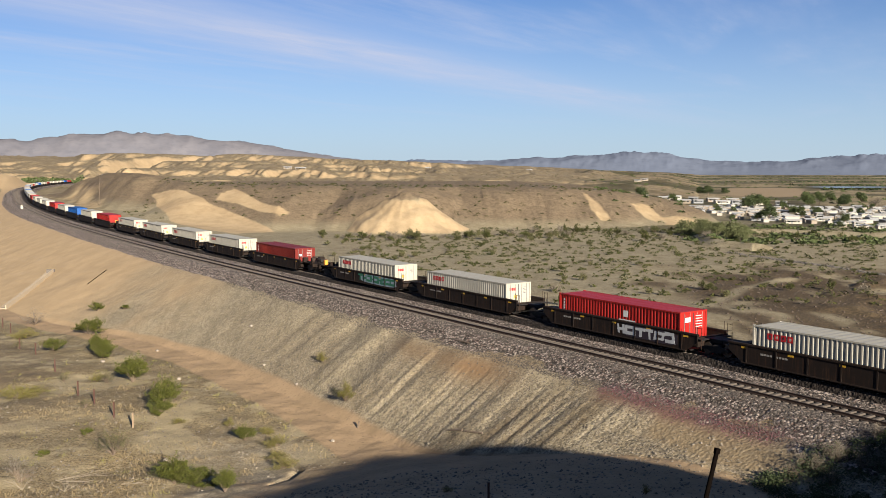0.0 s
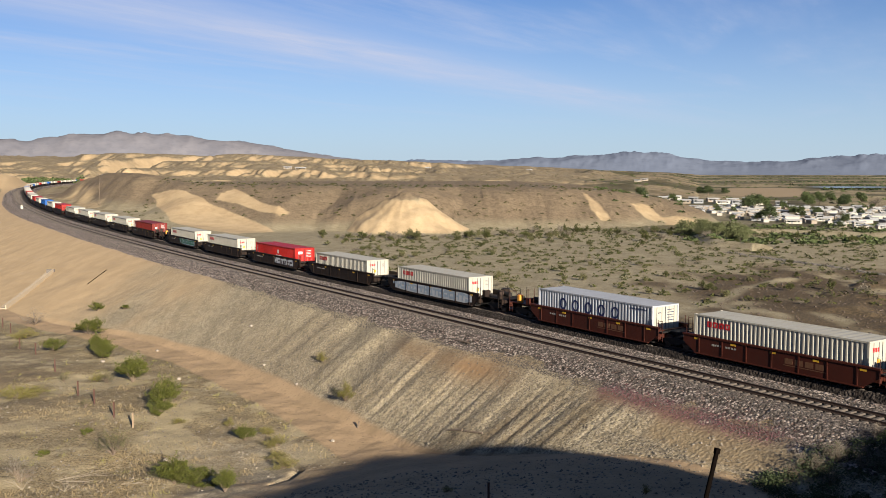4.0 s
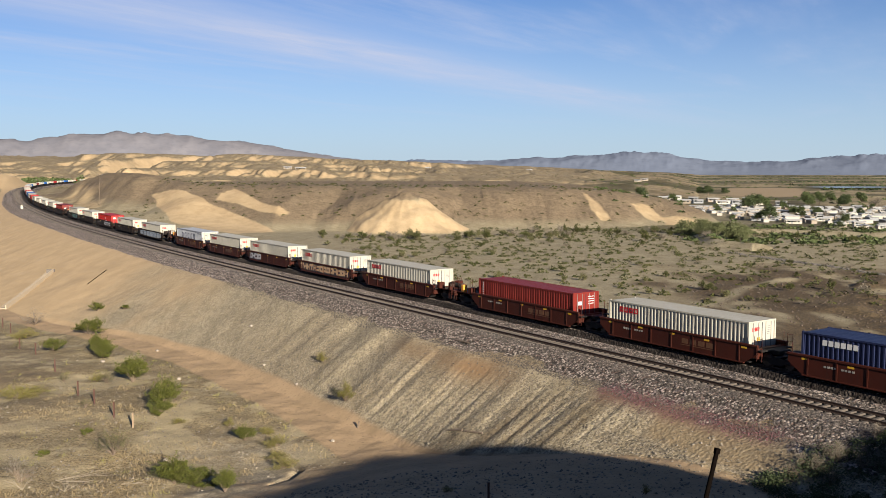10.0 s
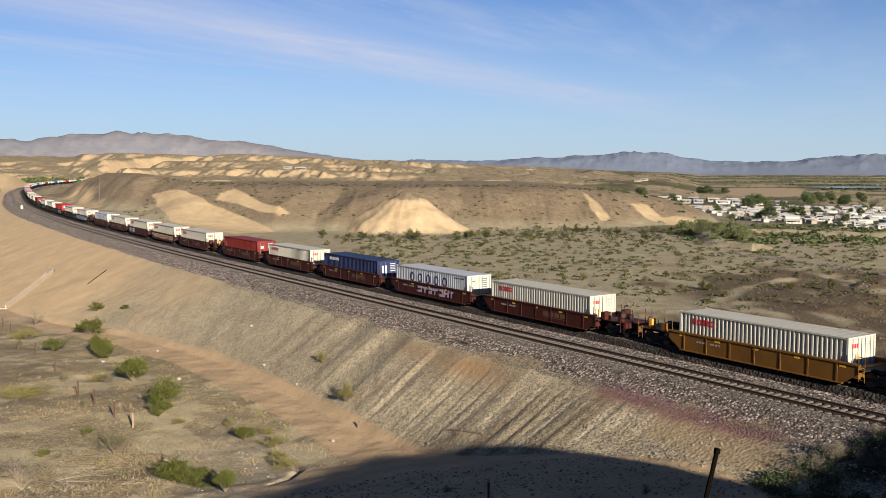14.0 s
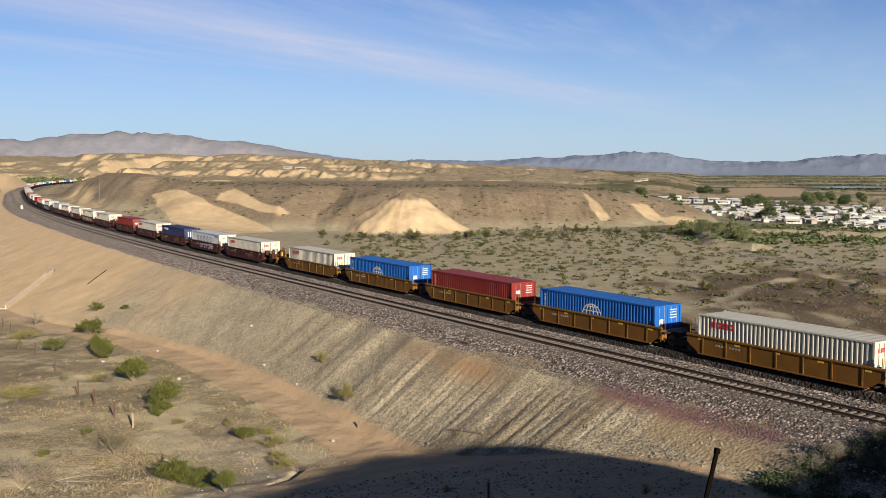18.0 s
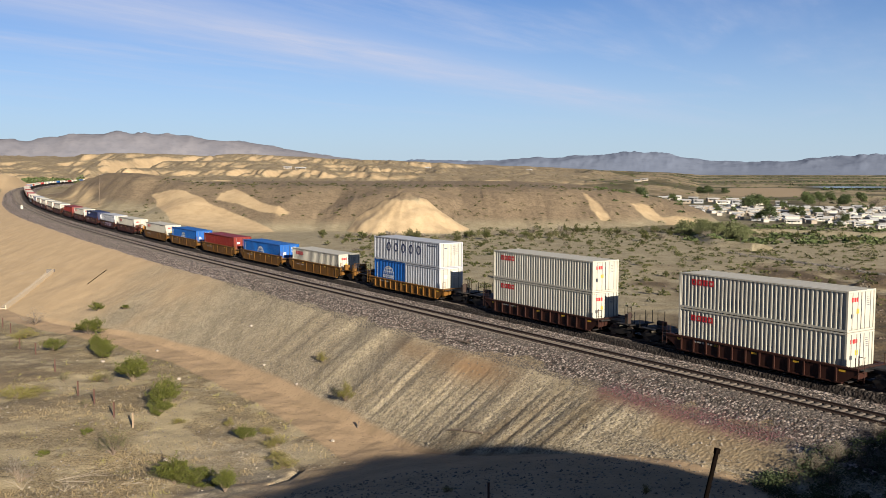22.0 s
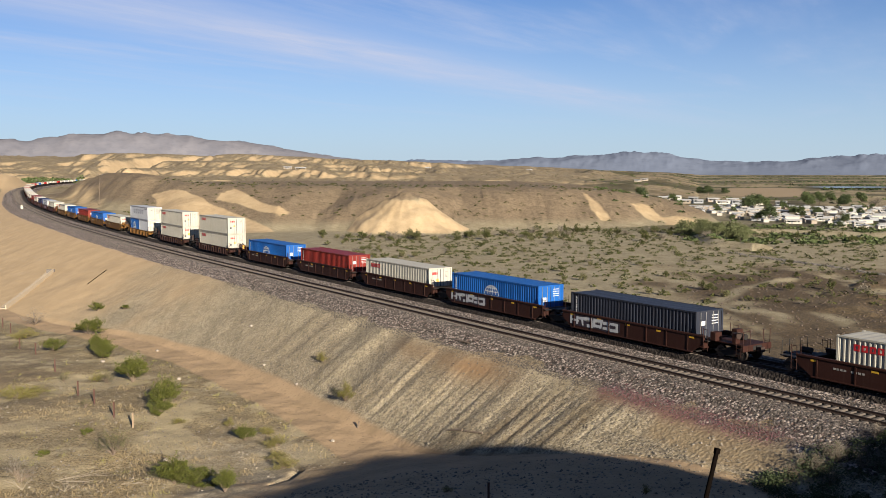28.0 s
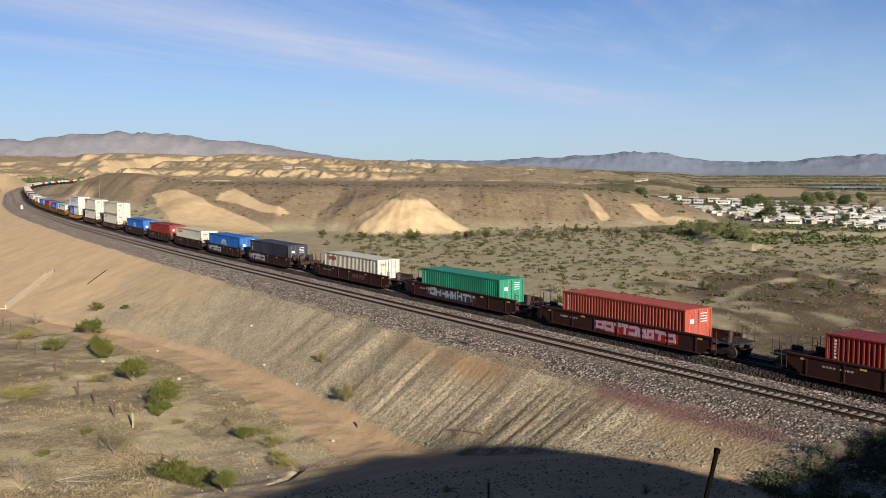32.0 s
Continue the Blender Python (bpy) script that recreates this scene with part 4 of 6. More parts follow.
def end_gear(e, end, hw, hp, mat):
    """The outer end of a set: platform over its bogie, coupler, railings and brake gear."""
    tip = hp + 2.35
    bogie(e, end * (hp + 0.55))
    bm = bmesh.new()
    add_box(bm, *sorted((end * (hw + 0.5), end * (tip - 0.25))), -0.45, 0.45, 0.76, 1.08, 0.03)
    part("draft_sill", bm, CAR_DARK, e)
    box("platform_deck", *sorted((end * (hw + 0.9), end * (tip - 0.35))), -1.25, 1.25, 1.08, 1.15, mat, e, "steel end platform")
    box("end_beam", *sorted((end * (tip - 0.42), end * (tip - 0.28))), -1.5, 1.5, 0.72, 1.16, mat, e, "", 0.02)
    bm = bmesh.new()
    add_box(bm, *sorted((end * (tip - 0.3), end * (tip + 0.02))), -0.11, 0.11, 0.74, 0.96, 0.02)
    add_box(bm, *sorted((end * (tip - 0.05), end * (tip + 0.2))), -0.2, 0.2, 0.68, 1.02, 0.03)
    part("coupler", bm, RUST, e, "rusty knuckle coupler")
    for y in (-1.42, -0.7, 0.7, 1.42):
        rod("railing", (end * (tip - 0.36), y, 1.1), (end * (tip - 0.36), y, 2.15), 0.03, mat, e, "", 6)
    rod("handrail", (end * (tip - 0.36), 0.7, 2.1), (end * (tip - 0.36), 1.42, 2.1), 0.028, mat, e, "", 6)
    for side in (1, -1):
        ladder(e, end * (tip - 0.65), side * 1.52, 0.35, 1.25, mat)
        bm = bmesh.new()
        add_box(bm, *sorted((end * (hw + 1.0), end * (hw + 1.5))), *sorted((side * 0.8, side * 1.45)), 1.13, 1.75, 0.03)
        part("corner_bracket", bm, mat, e)
    bm = bmesh.new()
    add_rod(bm, (end * (hp + 1.2), 0.95, 1.72), (end * (hp + 1.27), 0.95, 1.72), 0.27, None, 16)
    part("brake_wheel", bm, RUST, e, "rusty hand-brake wheel")
    box("brake_stand", *sorted((end * (hp + 0.85), end * (hp + 1.2))), 0.72, 1.18, 1.13, 1.85, MARK_ORANGE if end > 0 else mat, e, "", 0.03)
    bm = bmesh.new()
    add_rod(bm, (end * (hp - 0.4), -0.5, 1.38), (end * (hp + 0.7), -0.5, 1.38), 0.22, None, 12)
    part("air_reservoir", bm, CAR_DARK, e)


def well_car(well, pitch, mat, label, ribbed=False, lead_bogie=True, tail_bogie=False, single=False, marks=None, top=1.28, far=False, outer=0):
    """One platform of a well car: x forward, its bogie at the leading end."""
    e = thing("well_car", label, "rail car", "well cars of the train")
    hw, hp = well / 2, pitch / 2
    for side in (1, -1):
        bm = bmesh.new()
        yo, yi = side * 1.60, side * 1.46
        prof = [(-hw - 0.55, top - 0.02), (-hw - 0.55, 0.80), (-hw + 0.55, 0.08), (hw - 0.55, 0.08), (hw + 0.55, 0.80), (hw + 0.55, top - 0.02)]
        a = [bm.verts.new((px, yo, pz)) for px, pz in prof]
        c = [bm.verts.new((px, yi, pz)) for px, pz in prof]
        bm.faces.new(a if side < 0 else a[::-1]), bm.faces.new(c[::-1] if side < 0 else c)
        for i in range(len(prof)):
            j = (i + 1) % len(prof)
            bm.faces.new((a[i], c[i], c[j], a[j]) if side > 0 else (a[j], c[j], c[i], a[i]))
        bmesh.ops.recalc_face_normals(bm, faces=bm.faces[:])
        part("side_sill", bm, mat, e)
        y0, y1 = sorted((side * 1.43, side * 1.66))
        box("top_chord", -hw - 0.6, hw + 0.6, y0, y1, top - 0.02, top + 0.12, mat, e, bevel=0.02)
        y0, y1 = sorted((side * 1.45, side * 1.66))
        box("bottom_chord", -hw + 0.5, hw - 0.5, y0, y1, 0.03, 0.13, mat, e, bevel=0.02)
        n = 12 if ribbed else 7
        for i in range(0 if far else n):
            x = -hw + 0.9 + (well - 1.8) * i / (n - 1)
            d = 0.10 if ribbed else 0.035
            y0, y1 = sorted((side * 1.598, side * (1.60 + d)))
            box("side_post", x - 0.05, x + 0.05, y0, y1, 0.13, top - 0.02, mat, e)
    box("well_floor", -hw + 0.2, hw - 0.2, -1.46, 1.46, 0.10, 0.17, CAR_DARK, e)
    for end in (1, -1):
        x0, x1 = sorted((end * (hw + 0.05), end * (hw + 0.50)))
        box("bulkhead", x0, x1, -1.45, 1.45, 0.45, 1.12, mat, e, bevel=0.03)
        x0, x1 = sorted((end * (hw + 0.5), end * (hp - 0.25)))
        box("end_platform", x0, x1, -0.62, 0.62, 0.78, 1.08, CAR_DARK, e, "black end sill", 0.03)
        x0, x1 = sorted((end * (hw + 0.45), end * (hw + 0.95)))
        box("end_deck", x0, x1, -1.58, 1.58, 1.00, 1.07, CAR_DARK, e, "grating walkway")
        for side in (1, -1) if not far else ():
            if end < 0 or single:
                ladder(e, end * (hw + 0.75), side * 1.62, 0.35, 1.95, mat)
            rod("grab_iron", (end * (hw + 0.3), side * 1.55, top + 0.1), (end * (hw + 0.3), side * 1.55, top + 0.75), 0.022, mat, e, "", 6)
    if single:
        for end in (1, -1):
            bm = bmesh.new()
            add_box(bm, *sorted((end * (hp - 0.75), end * (hp + 0.12))), -0.12, 0.12, 0.72, 0.98, 0.02)
            add_box(bm, *sorted((end * (hp + 0.0), end * (hp + 0.22))), -0.2, 0.2, 0.68, 1.02, 0.03)
            part("coupler", bm, CAR_DARK, e, "black knuckle coupler")
            for y in (-1.35, -0.6, 0.6, 1.35):
                rod("railing", (end * (hp - 0.55), y, 1.0), (end * (hp - 0.55), y, 2.05), 0.028, CAR_DARK, e, "", 6)
            bm = bmesh.new()
            add_box(bm, *sorted((end * (hp - 1.9), end * (hp - 0.35))), -1.3, 1.3, 1.0, 1.06)
            part("platform_deck", bm, CAR_DARK, e)
        bm = bmesh.new()
        add_rod(bm, (-hp + 0.95, 0.75, 1.7), (-hp + 0.90, 0.75, 1.7), 0.26, None, 16)
        part("brake_wheel", bm, RUST, e, "rusty hand-brake wheel")
        box("brake_stand", -hp + 0.95, -hp + 1.25, 0.55, 0.95, 1.05, 1.8, RUST, e)
        bm = bmesh.new()
        add_rod(bm, (hp - 1.6, -0.3, 1.32), (hp - 0.9, -0.3, 1.32), 0.2, None, 12)
        part("air_reservoir", bm, CAR_DARK, e)
    if outer and not far:
        end_gear(e, outer, hw, hp, mat)
    if outer <= 0:
        bogie(e, hp - (1.7 if single else 0.0), far)
    if tail_bogie and single:
        bogie(e, -hp + (1.7 if single else 0.0), far)
    if marks and not far:
        marks(e, hw, top)
    return e


FADED_TAN = plain("faded_tan_marking", (0.085, 0.038, 0.018), 0.6)
FADED_WHITE = plain("faded_white_marking", (0.20, 0.185, 0.165), 0.6)


def side_marks(e, hw, top, colour=MARK_YELLOW):
    strokes("reflector", [(-hw + 0.3 + i * (2 * hw - 1.2) / 4, -hw + 0.75 + i * (2 * hw - 1.2) / 4, top - 0.22, top - 0.08) for i in range(5)], 1.603, MARK_YELLOW, e, label="amber reflector strips")
    strokes("number_marking", [(hw - 2.2 - 0.24 * i, hw - 2.03 - 0.24 * i, 0.80, 0.93) for i in range(9) if i != 4], 1.603, FADED_WHITE, e, label="white number bars")


def marks_mark(e, hw, top):
    side_marks(e, hw, top)
    strokes("company_mark", [(-1.6 - 0.75 * i, -1.0 - 0.75 * i, 0.58, 0.95) for i in range(4)] + [(-4.0, -0.9, 0.46, 0.51)], 1.603, FADED_TAN, e, label="faded tan company mark in plain shapes")


def graffiti(base, accent, x0, x1, seed):
    """Spray-painted letter shapes on the near side sill, as plain shapes."""
    def put(e, hw, top):
        side_marks(e, hw, top)
        rnd = random.Random(seed)
        # filled cloud behind the letters
        bm = bmesh.new()
        rim, k = [], 22
        for i in range(k):
            a = 2 * math.pi * i / k
            rim.append(((x0 + x1) / 2 + (x1 - x0 + 0.5) / 2 * max(-1, min(1, 1.25 * math.cos(a))), 0.74 + 0.47 * max(-1, min(1, 1.3 * math.sin(a))) + rnd.uniform(-0.06, 0.03)))
        lo, hi = [bm.verts.new((px, 1.602, pz)) for px, pz in rim], [bm.verts.new((px, 1.606, pz)) for px, pz in rim]
        bm.faces.new(hi)
        for i in range(k):
            bm.faces.new((lo[i], lo[(i + 1) % k], hi[(i + 1) % k], hi[i]))
        bmesh.ops.recalc_face_normals(bm, faces=bm.faces[:])
        part("graffiti_fill", bm, accent, e, "dark spray-painted backing")
        x = x0
        while x < x1:
            w, kind, t = rnd.uniform(0.7, 1.05), rnd.randrange(4), 0.24
            zb, zt = 0.34 + rnd.uniform(0, 0.08), 1.14 - rnd.uniform(0, 0.1)
            rects = {0: [(0, t, zb, zt), (0, w, zt - t, zt), (0, w, zb, zb + t)], 1: [(0, t, zb, zt), (w - t, w, zb, zt), (0, w, 0.64, 0.84)],
                     2: [(0, t, zb, zt), (0, w, zt - t, zt), (w - t, w, zb, zt), (0, w, zb, zb + t)], 3: [(w / 2 - t / 2, w / 2 + t / 2, zb, zt), (0, w, zt - t, zt)]}[kind]
            lean = rnd.uniform(-0.2, 0.2)
            bm = bmesh.new()
            for n, (a, b, c, d) in enumerate(rects):
                yy = 1.610 + 0.0015 * n
                vs = [bm.verts.new((x + u + lean * (v - 0.7) + rnd.uniform(-0.05, 0.05), yy, v + rnd.uniform(-0.04, 0.04))) for u, v in ((a, c), (b, c), (b, d), (a, d))]
                vt = [bm.verts.new((p.co.x, yy + 0.004, p.co.z)) for p in vs]
                bm.faces.new(vt[::-1])
                for i in range(4):
                    bm.faces.new((vs[i], vs[(i + 1) % 4], vt[(i + 1) % 4], vt[i]))
            bmesh.ops.recalc_face_normals(bm, faces=bm.faces[:])
            part("graffiti_letter", bm, base, e)
            x += w + 0.06
    return put

# ---------------------------------------------------------------- plants
def leaf_material(name, a, b):
    n = Nodes(name)
    isl = n.add("ShaderNodeNewGeometry").outputs["Random Per Island"]
    vary = n.add("ShaderNodeObjectInfo").outputs["Random"]
    c = n.mix(isl, a, b)
    c = n.mix(n.ramp(vary, 0, 1, 0, 0.35), c, tuple(v * 0.6 for v in b))
    return n.done(c, 0.75, 0.0, 0.25)


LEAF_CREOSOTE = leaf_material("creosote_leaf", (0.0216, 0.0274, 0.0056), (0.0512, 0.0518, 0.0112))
# brighter copy of the creosote leaf, with sunlight put into its colour
LEAF_LIT = leaf_material("lit_creosote_leaf", (0.022, 0.031, 0.004), (0.082, 0.086, 0.010))
LEAF_OLIVE = leaf_material("olive_scrub_leaf", (0.050, 0.051, 0.019), (0.092, 0.086, 0.034))
LEAF_YELLOW = leaf_material("yellowing_leaf", (0.160, 0.132, 0.028), (0.088, 0.088, 0.020))
LEAF_GREY = leaf_material("grey_dry_twig", (0.168, 0.144, 0.108), (0.104, 0.088, 0.068))
LEAF_TREE = leaf_material("tamarisk_leaf", (0.032, 0.048, 0.014), (0.068, 0.084, 0.028))
LEAF_THICKET = leaf_material("olive_tamarisk_leaf", (0.050, 0.062, 0.020), (0.100, 0.105, 0.045))
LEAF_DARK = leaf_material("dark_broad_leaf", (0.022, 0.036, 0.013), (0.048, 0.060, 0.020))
GRASS = leaf_material("dry_yellow_grass", (0.25, 0.185, 0.095), (0.16, 0.120, 0.058))
GRASS_GREEN = leaf_material("green_annual_grass", (0.136, 0.144, 0.028), (0.232, 0.200, 0.048))
BARK = plain("grey_brown_bark", (0.12, 0.09, 0.065), 0.9, 0, 12)


def leaves_mesh(pts, size, rnd, flat=0.5):
    """Small four-sided leaves round the given points."""
    v, f = [], []
    for p in pts:
        a = rnd.uniform(0, 6.283)
        t = rnd.uniform(-0.9, 0.9)
        u = Vector((math.cos(a), math.sin(a), t)).normalized()
        w = u.cross(Vector((rnd.uniform(-1, 1), rnd.uniform(-1, 1), rnd.uniform(-flat, 1)))).normalized()
        s = size * rnd.uniform(0.6, 1.4)
        k = len(v)
        for q in (u * s, w * s * 0.55, u * -s, w * -s * 0.55):
            v.append(tuple(p + q))
        f.append((k, k + 1, k + 2, k + 3))
    return v, f


def shrub(label, leaf, seed, count, size, stems=14, spread=1.0, tall=0.85, group="desert shrubs", name="desert_shrub", bare=0.25):
    """A many-stemmed shrub about 2 m wide: stems fan out from one root and end in leafy sprays."""
    rnd = random.Random(seed)
    e = thing(name, label, "shrub", group)
    bm, v, f = bmesh.new(), [], []
    fine = count > 1000
    for i in range(stems):
        a, lean = 6.283 * i / stems * 1.02 + rnd.uniform(-0.5, 0.5), rnd.uniform(0.05, 1.0) ** 0.8
        reach = lean * spread * rnd.uniform(0.55, 1.1)
        tip = Vector((math.cos(a) * reach, math.sin(a) * reach * 0.8, tall * rnd.uniform(0.5, 1.25) * (1.2 - 0.6 * lean)))
        mid = tip * 0.5 + Vector((0, 0, 0.10 * tall))
        add_rod(bm, (0, 0, -0.05), mid, 0.018, 0.012, 4), add_rod(bm, mid, tip, 0.012, 0.005, 4)
        sprays = [(mid, tip)]
        for k in range(4 if fine else 2):
            root = mid.lerp(tip, rnd.uniform(0.0, 0.8))
            end = root + (tip - mid).normalized() * rnd.uniform(0.18, 0.42) + Vector((rnd.gauss(0, 0.16), rnd.gauss(0, 0.16), rnd.uniform(0.02, 0.24)))
            sprays.append((root, end))
            if fine:
                add_rod(bm, root, end, 0.007, 0.003, 3)
        for root, end in sprays:
            way = (end - root).normalized()
            for k in range(count // stems // len(sprays)):
                q = rnd.uniform(bare, 1.08)
                c = root.lerp(end, q) + Vector((rnd.gauss(0, 0.055), rnd.gauss(0, 0.055), rnd.gauss(0, 0.05))) * (1.0 if fine else 2.0)
                c.z = max(c.z, 0.02 + 0.06 * rnd.random())
                u = (way * rnd.uniform(0.2, 1.0) + Vector((rnd.gauss(0, 0.5), rnd.gauss(0, 0.5), rnd.gauss(0.25, 0.5)))).normalized()
                w = u.cross(Vector((rnd.gauss(0, 1), rnd.gauss(0, 1), rnd.gauss(0, 1)))).normalized()
                s = size * rnd.uniform(0.7, 1.5)
                n = len(v)
                v += [tuple(c - u * s * 0.5), tuple(c + w * s * 0.34), tuple(c + u * s), tuple(c - w * s * 0.34)]
                f.append((n, n + 1, n + 2, n + 3))
    part("branchwork", bm, BARK, e)
    mesh_ob("foliage", v, f, leaf, e)
    return e


def tree(label, leaf, seed, tall, wide, count, size, group="trees by the river", name="tree"):
    rnd = random.Random(seed)
    e = thing(name, label, "tree", group)
    bm = bmesh.new()
    add_rod(bm, (0, 0, -0.3), (0.1, 0.05, tall * 0.3), 0.035 * tall, 0.024 * tall, 8)
    part("trunk", bm, BARK, e)
    bm, pts = bmesh.new(), []
    for i in range(13):
        a, h = 6.283 * i / 13 * 2.4, rnd.uniform(0.35, 0.95)
        r = wide * math.sqrt(max(0.08, 1 - (h - 0.5) ** 2 * 3)) * rnd.uniform(0.5, 0.9)
        tip = Vector((math.cos(a) * r, math.sin(a) * r, tall * h))
        add_rod(bm, (0.1, 0.05, tall * 0.28), tip, 0.014 * tall, 0.004 * tall, 5)
        n = int(count / 13)
        for k in range(n):
            q = Vector((rnd.gauss(0, 1), rnd.gauss(0, 1), rnd.gauss(0, 0.75))) * wide * 0.24
            pts.append(tip + q)
    part("limbs", bm, BARK, e)
    pts = [p if p.z > 0.2 else Vector((p.x, p.y, 0.2 + rnd.random() * 0.4)) for p in pts]
    mesh_ob("crown", *leaves_mesh(pts, size, rnd), leaf, e)
    return e


def put(store, kind, build, x, y, scale=1.0, turn=None, dz=0.0, z=None):
    turn = random.uniform(0, 360) if turn is None else turn
    m = pose(x, y, (ground_z(x, y) if z is None else z) + dz, 0, 0, turn)
    if kind not in store:
        store[kind] = build()
        ob = store[kind]
        ob.matrix_basis = m
    else:
        ob = copy_thing(store[kind], m)
    if "shrub" in ob.name:
        ob.scale = (scale * random.uniform(0.85, 1.2), scale * random.uniform(0.85, 1.15), scale * random.uniform(0.75, 1.1))
    else:
        ob.scale = (scale, scale, scale)
    return ob


plants = {}
SHRUBS = {
    "near": lambda: shrub("bushy green creosote shrub on dry gravel", LEAF_LIT, 1, 5200, 0.050, 30, 0.95, 1.0),
    "near2": lambda: shrub("spreading green creosote shrub with open stems", LEAF_LIT, 2, 3800, 0.050, 20, 1.1, 0.8),
    "olive": lambda: shrub("sparse olive-green desert shrub on dry gravel", LEAF_OLIVE, 3, 1300, 0.038, 22, 1.0, 0.85),
    "yellow": lambda: shrub("yellowing desert shrub on the railway bank", LEAF_YELLOW, 4, 2800, 0.040, 24, 0.9, 0.95),
    "grey": lambda: shrub("grey leafless dead desert shrub", LEAF_GREY, 5, 700, 0.045, 26, 1.0, 0.9),
    "low": lambda: shrub("low yellow-green desert weeds", LEAF_YELLOW, 6, 2200, 0.038, 26, 1.1, 0.38),
    "v1": lambda: shrub("small dark green creosote shrub in the wash", LEAF_CREOSOTE, 11, 420, 0.12, 10, 1.0, 0.8, "shrubs in the wash"),
    "v2": lambda: shrub("small olive desert shrub in the wash", LEAF_OLIVE, 12, 330, 0.12, 9, 1.0, 0.7, "shrubs in the wash"),
    "v3": lambda: shrub("ragged dark green shrub in the wash", LEAF_CREOSOTE, 13, 380, 0.13, 8, 1.1, 0.95, "shrubs in the wash"),
    "v4": lambda: shrub("grey-green dry shrub in the wash", LEAF_GREY, 14, 300, 0.11, 9, 1.0, 0.7, "shrubs in the wash"),
}
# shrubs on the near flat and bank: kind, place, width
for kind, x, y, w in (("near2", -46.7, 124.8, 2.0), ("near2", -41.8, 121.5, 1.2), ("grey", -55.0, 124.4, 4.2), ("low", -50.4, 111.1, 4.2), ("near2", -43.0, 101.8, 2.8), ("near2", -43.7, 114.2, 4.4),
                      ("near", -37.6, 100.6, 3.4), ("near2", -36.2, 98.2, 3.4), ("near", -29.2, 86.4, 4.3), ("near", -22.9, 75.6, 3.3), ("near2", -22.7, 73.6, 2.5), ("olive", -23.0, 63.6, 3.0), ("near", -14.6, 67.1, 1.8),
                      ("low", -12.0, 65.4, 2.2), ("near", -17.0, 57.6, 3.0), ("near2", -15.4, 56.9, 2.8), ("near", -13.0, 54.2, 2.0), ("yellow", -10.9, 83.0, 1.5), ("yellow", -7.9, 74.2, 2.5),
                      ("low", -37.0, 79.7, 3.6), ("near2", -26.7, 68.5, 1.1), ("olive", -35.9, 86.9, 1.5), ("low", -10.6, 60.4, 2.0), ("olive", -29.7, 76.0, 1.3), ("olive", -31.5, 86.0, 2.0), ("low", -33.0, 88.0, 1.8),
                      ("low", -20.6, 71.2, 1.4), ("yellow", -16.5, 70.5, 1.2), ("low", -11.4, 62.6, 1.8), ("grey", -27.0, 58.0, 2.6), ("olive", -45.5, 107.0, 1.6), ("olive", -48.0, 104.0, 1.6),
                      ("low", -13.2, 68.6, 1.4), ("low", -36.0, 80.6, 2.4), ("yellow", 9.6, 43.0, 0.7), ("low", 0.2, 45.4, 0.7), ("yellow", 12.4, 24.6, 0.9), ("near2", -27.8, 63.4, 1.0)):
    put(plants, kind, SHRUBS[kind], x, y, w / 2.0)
# dark brush on the shaded shoulder below the overlook
rnd = random.Random(31)
for i in range(26):
    x = rnd.uniform(17, 24)
    y = 44.6 + 0.2 * (x - 14.2) - rnd.uniform(0, 2.5)
    put(plants, "grey", SHRUBS["grey"], x, y, rnd.uniform(0.35, 0.75))
# shrubs of the wash
spots = []
rnd = random.Random(5)
while len(spots) < 172:
    y = 128 + 165 * rnd.random() ** 0.75
    az = rnd.uniform(-0.13, 0.47)
    x = az * y
    st_, n_ = station(np.array([x]), np.array([y]))
    if n_[0] > -17 or (x > 0.24 * y and y > 190 and rnd.random() < 0.6):
        continue
    dense = math.exp(-((x + 10) / 26) ** 2 - ((y - 258) / 26) ** 2) + 0.32 + 0.35 * math.exp(-((y - 262) / 18) ** 2)
    if rnd.random() > dense or (abs(x + 12) < 24 and y > 270):
        continue
    spots.append((x, y))
zs = lie(np.array([p[0] for p in spots]), np.array([p[1] for p in spots]))[0]
for (x, y), z in zip(spots, zs):
    kind = rnd.choice(("v1", "v1", "v3", "v2", "v4", "v2"))
    put(plants, kind, SHRUBS[kind], x, y, rnd.uniform(0.55, 1.25) * (1.0 + 0.5 * (y > 245)), z=z)
for i in range(34):
    x = rnd.uniform(-20, 88)
    y = 271 + 0.16 * max(x, 0) + rnd.uniform(-9, 7)
    if abs(x + 12) < 24:
        y = 262 + rnd.uniform(-9, 3)
    kind = rnd.choice(("v2", "v4", "v3"))
    put(plants, kind, SHRUBS[kind], x, y, rnd.uniform(1.3, 2.3))
# dots of scrub on the mesa face


def scatter_leaves(name, label, spots, high, leaf, per, size, seed):
    """Brush too far off to count: ragged clumps of leaves in one object."""
    r = random.Random(seed)
    pts = []
    zz, cover = lie(np.array([p[0] for p in spots]), np.array([p[1] for p in spots]))
    for (x, y, w), z, bare in zip(spots, zz, cover["sand"]):
        for k in range(per if bare < 0.25 else 0):
            a, q = r.uniform(0, 6.283), math.sqrt(r.random())
            h = high * w * (1 - q * q * 0.8) * r.uniform(0.1, 1.0)
            pts.append(Vector((x + math.cos(a) * q * w, y + math.sin(a) * q * w, z + h)))
    ob = mesh_ob(name, *leaves_mesh(pts, size, r), leaf)
    return tagged(ob, label, "brush", kind="stuff")


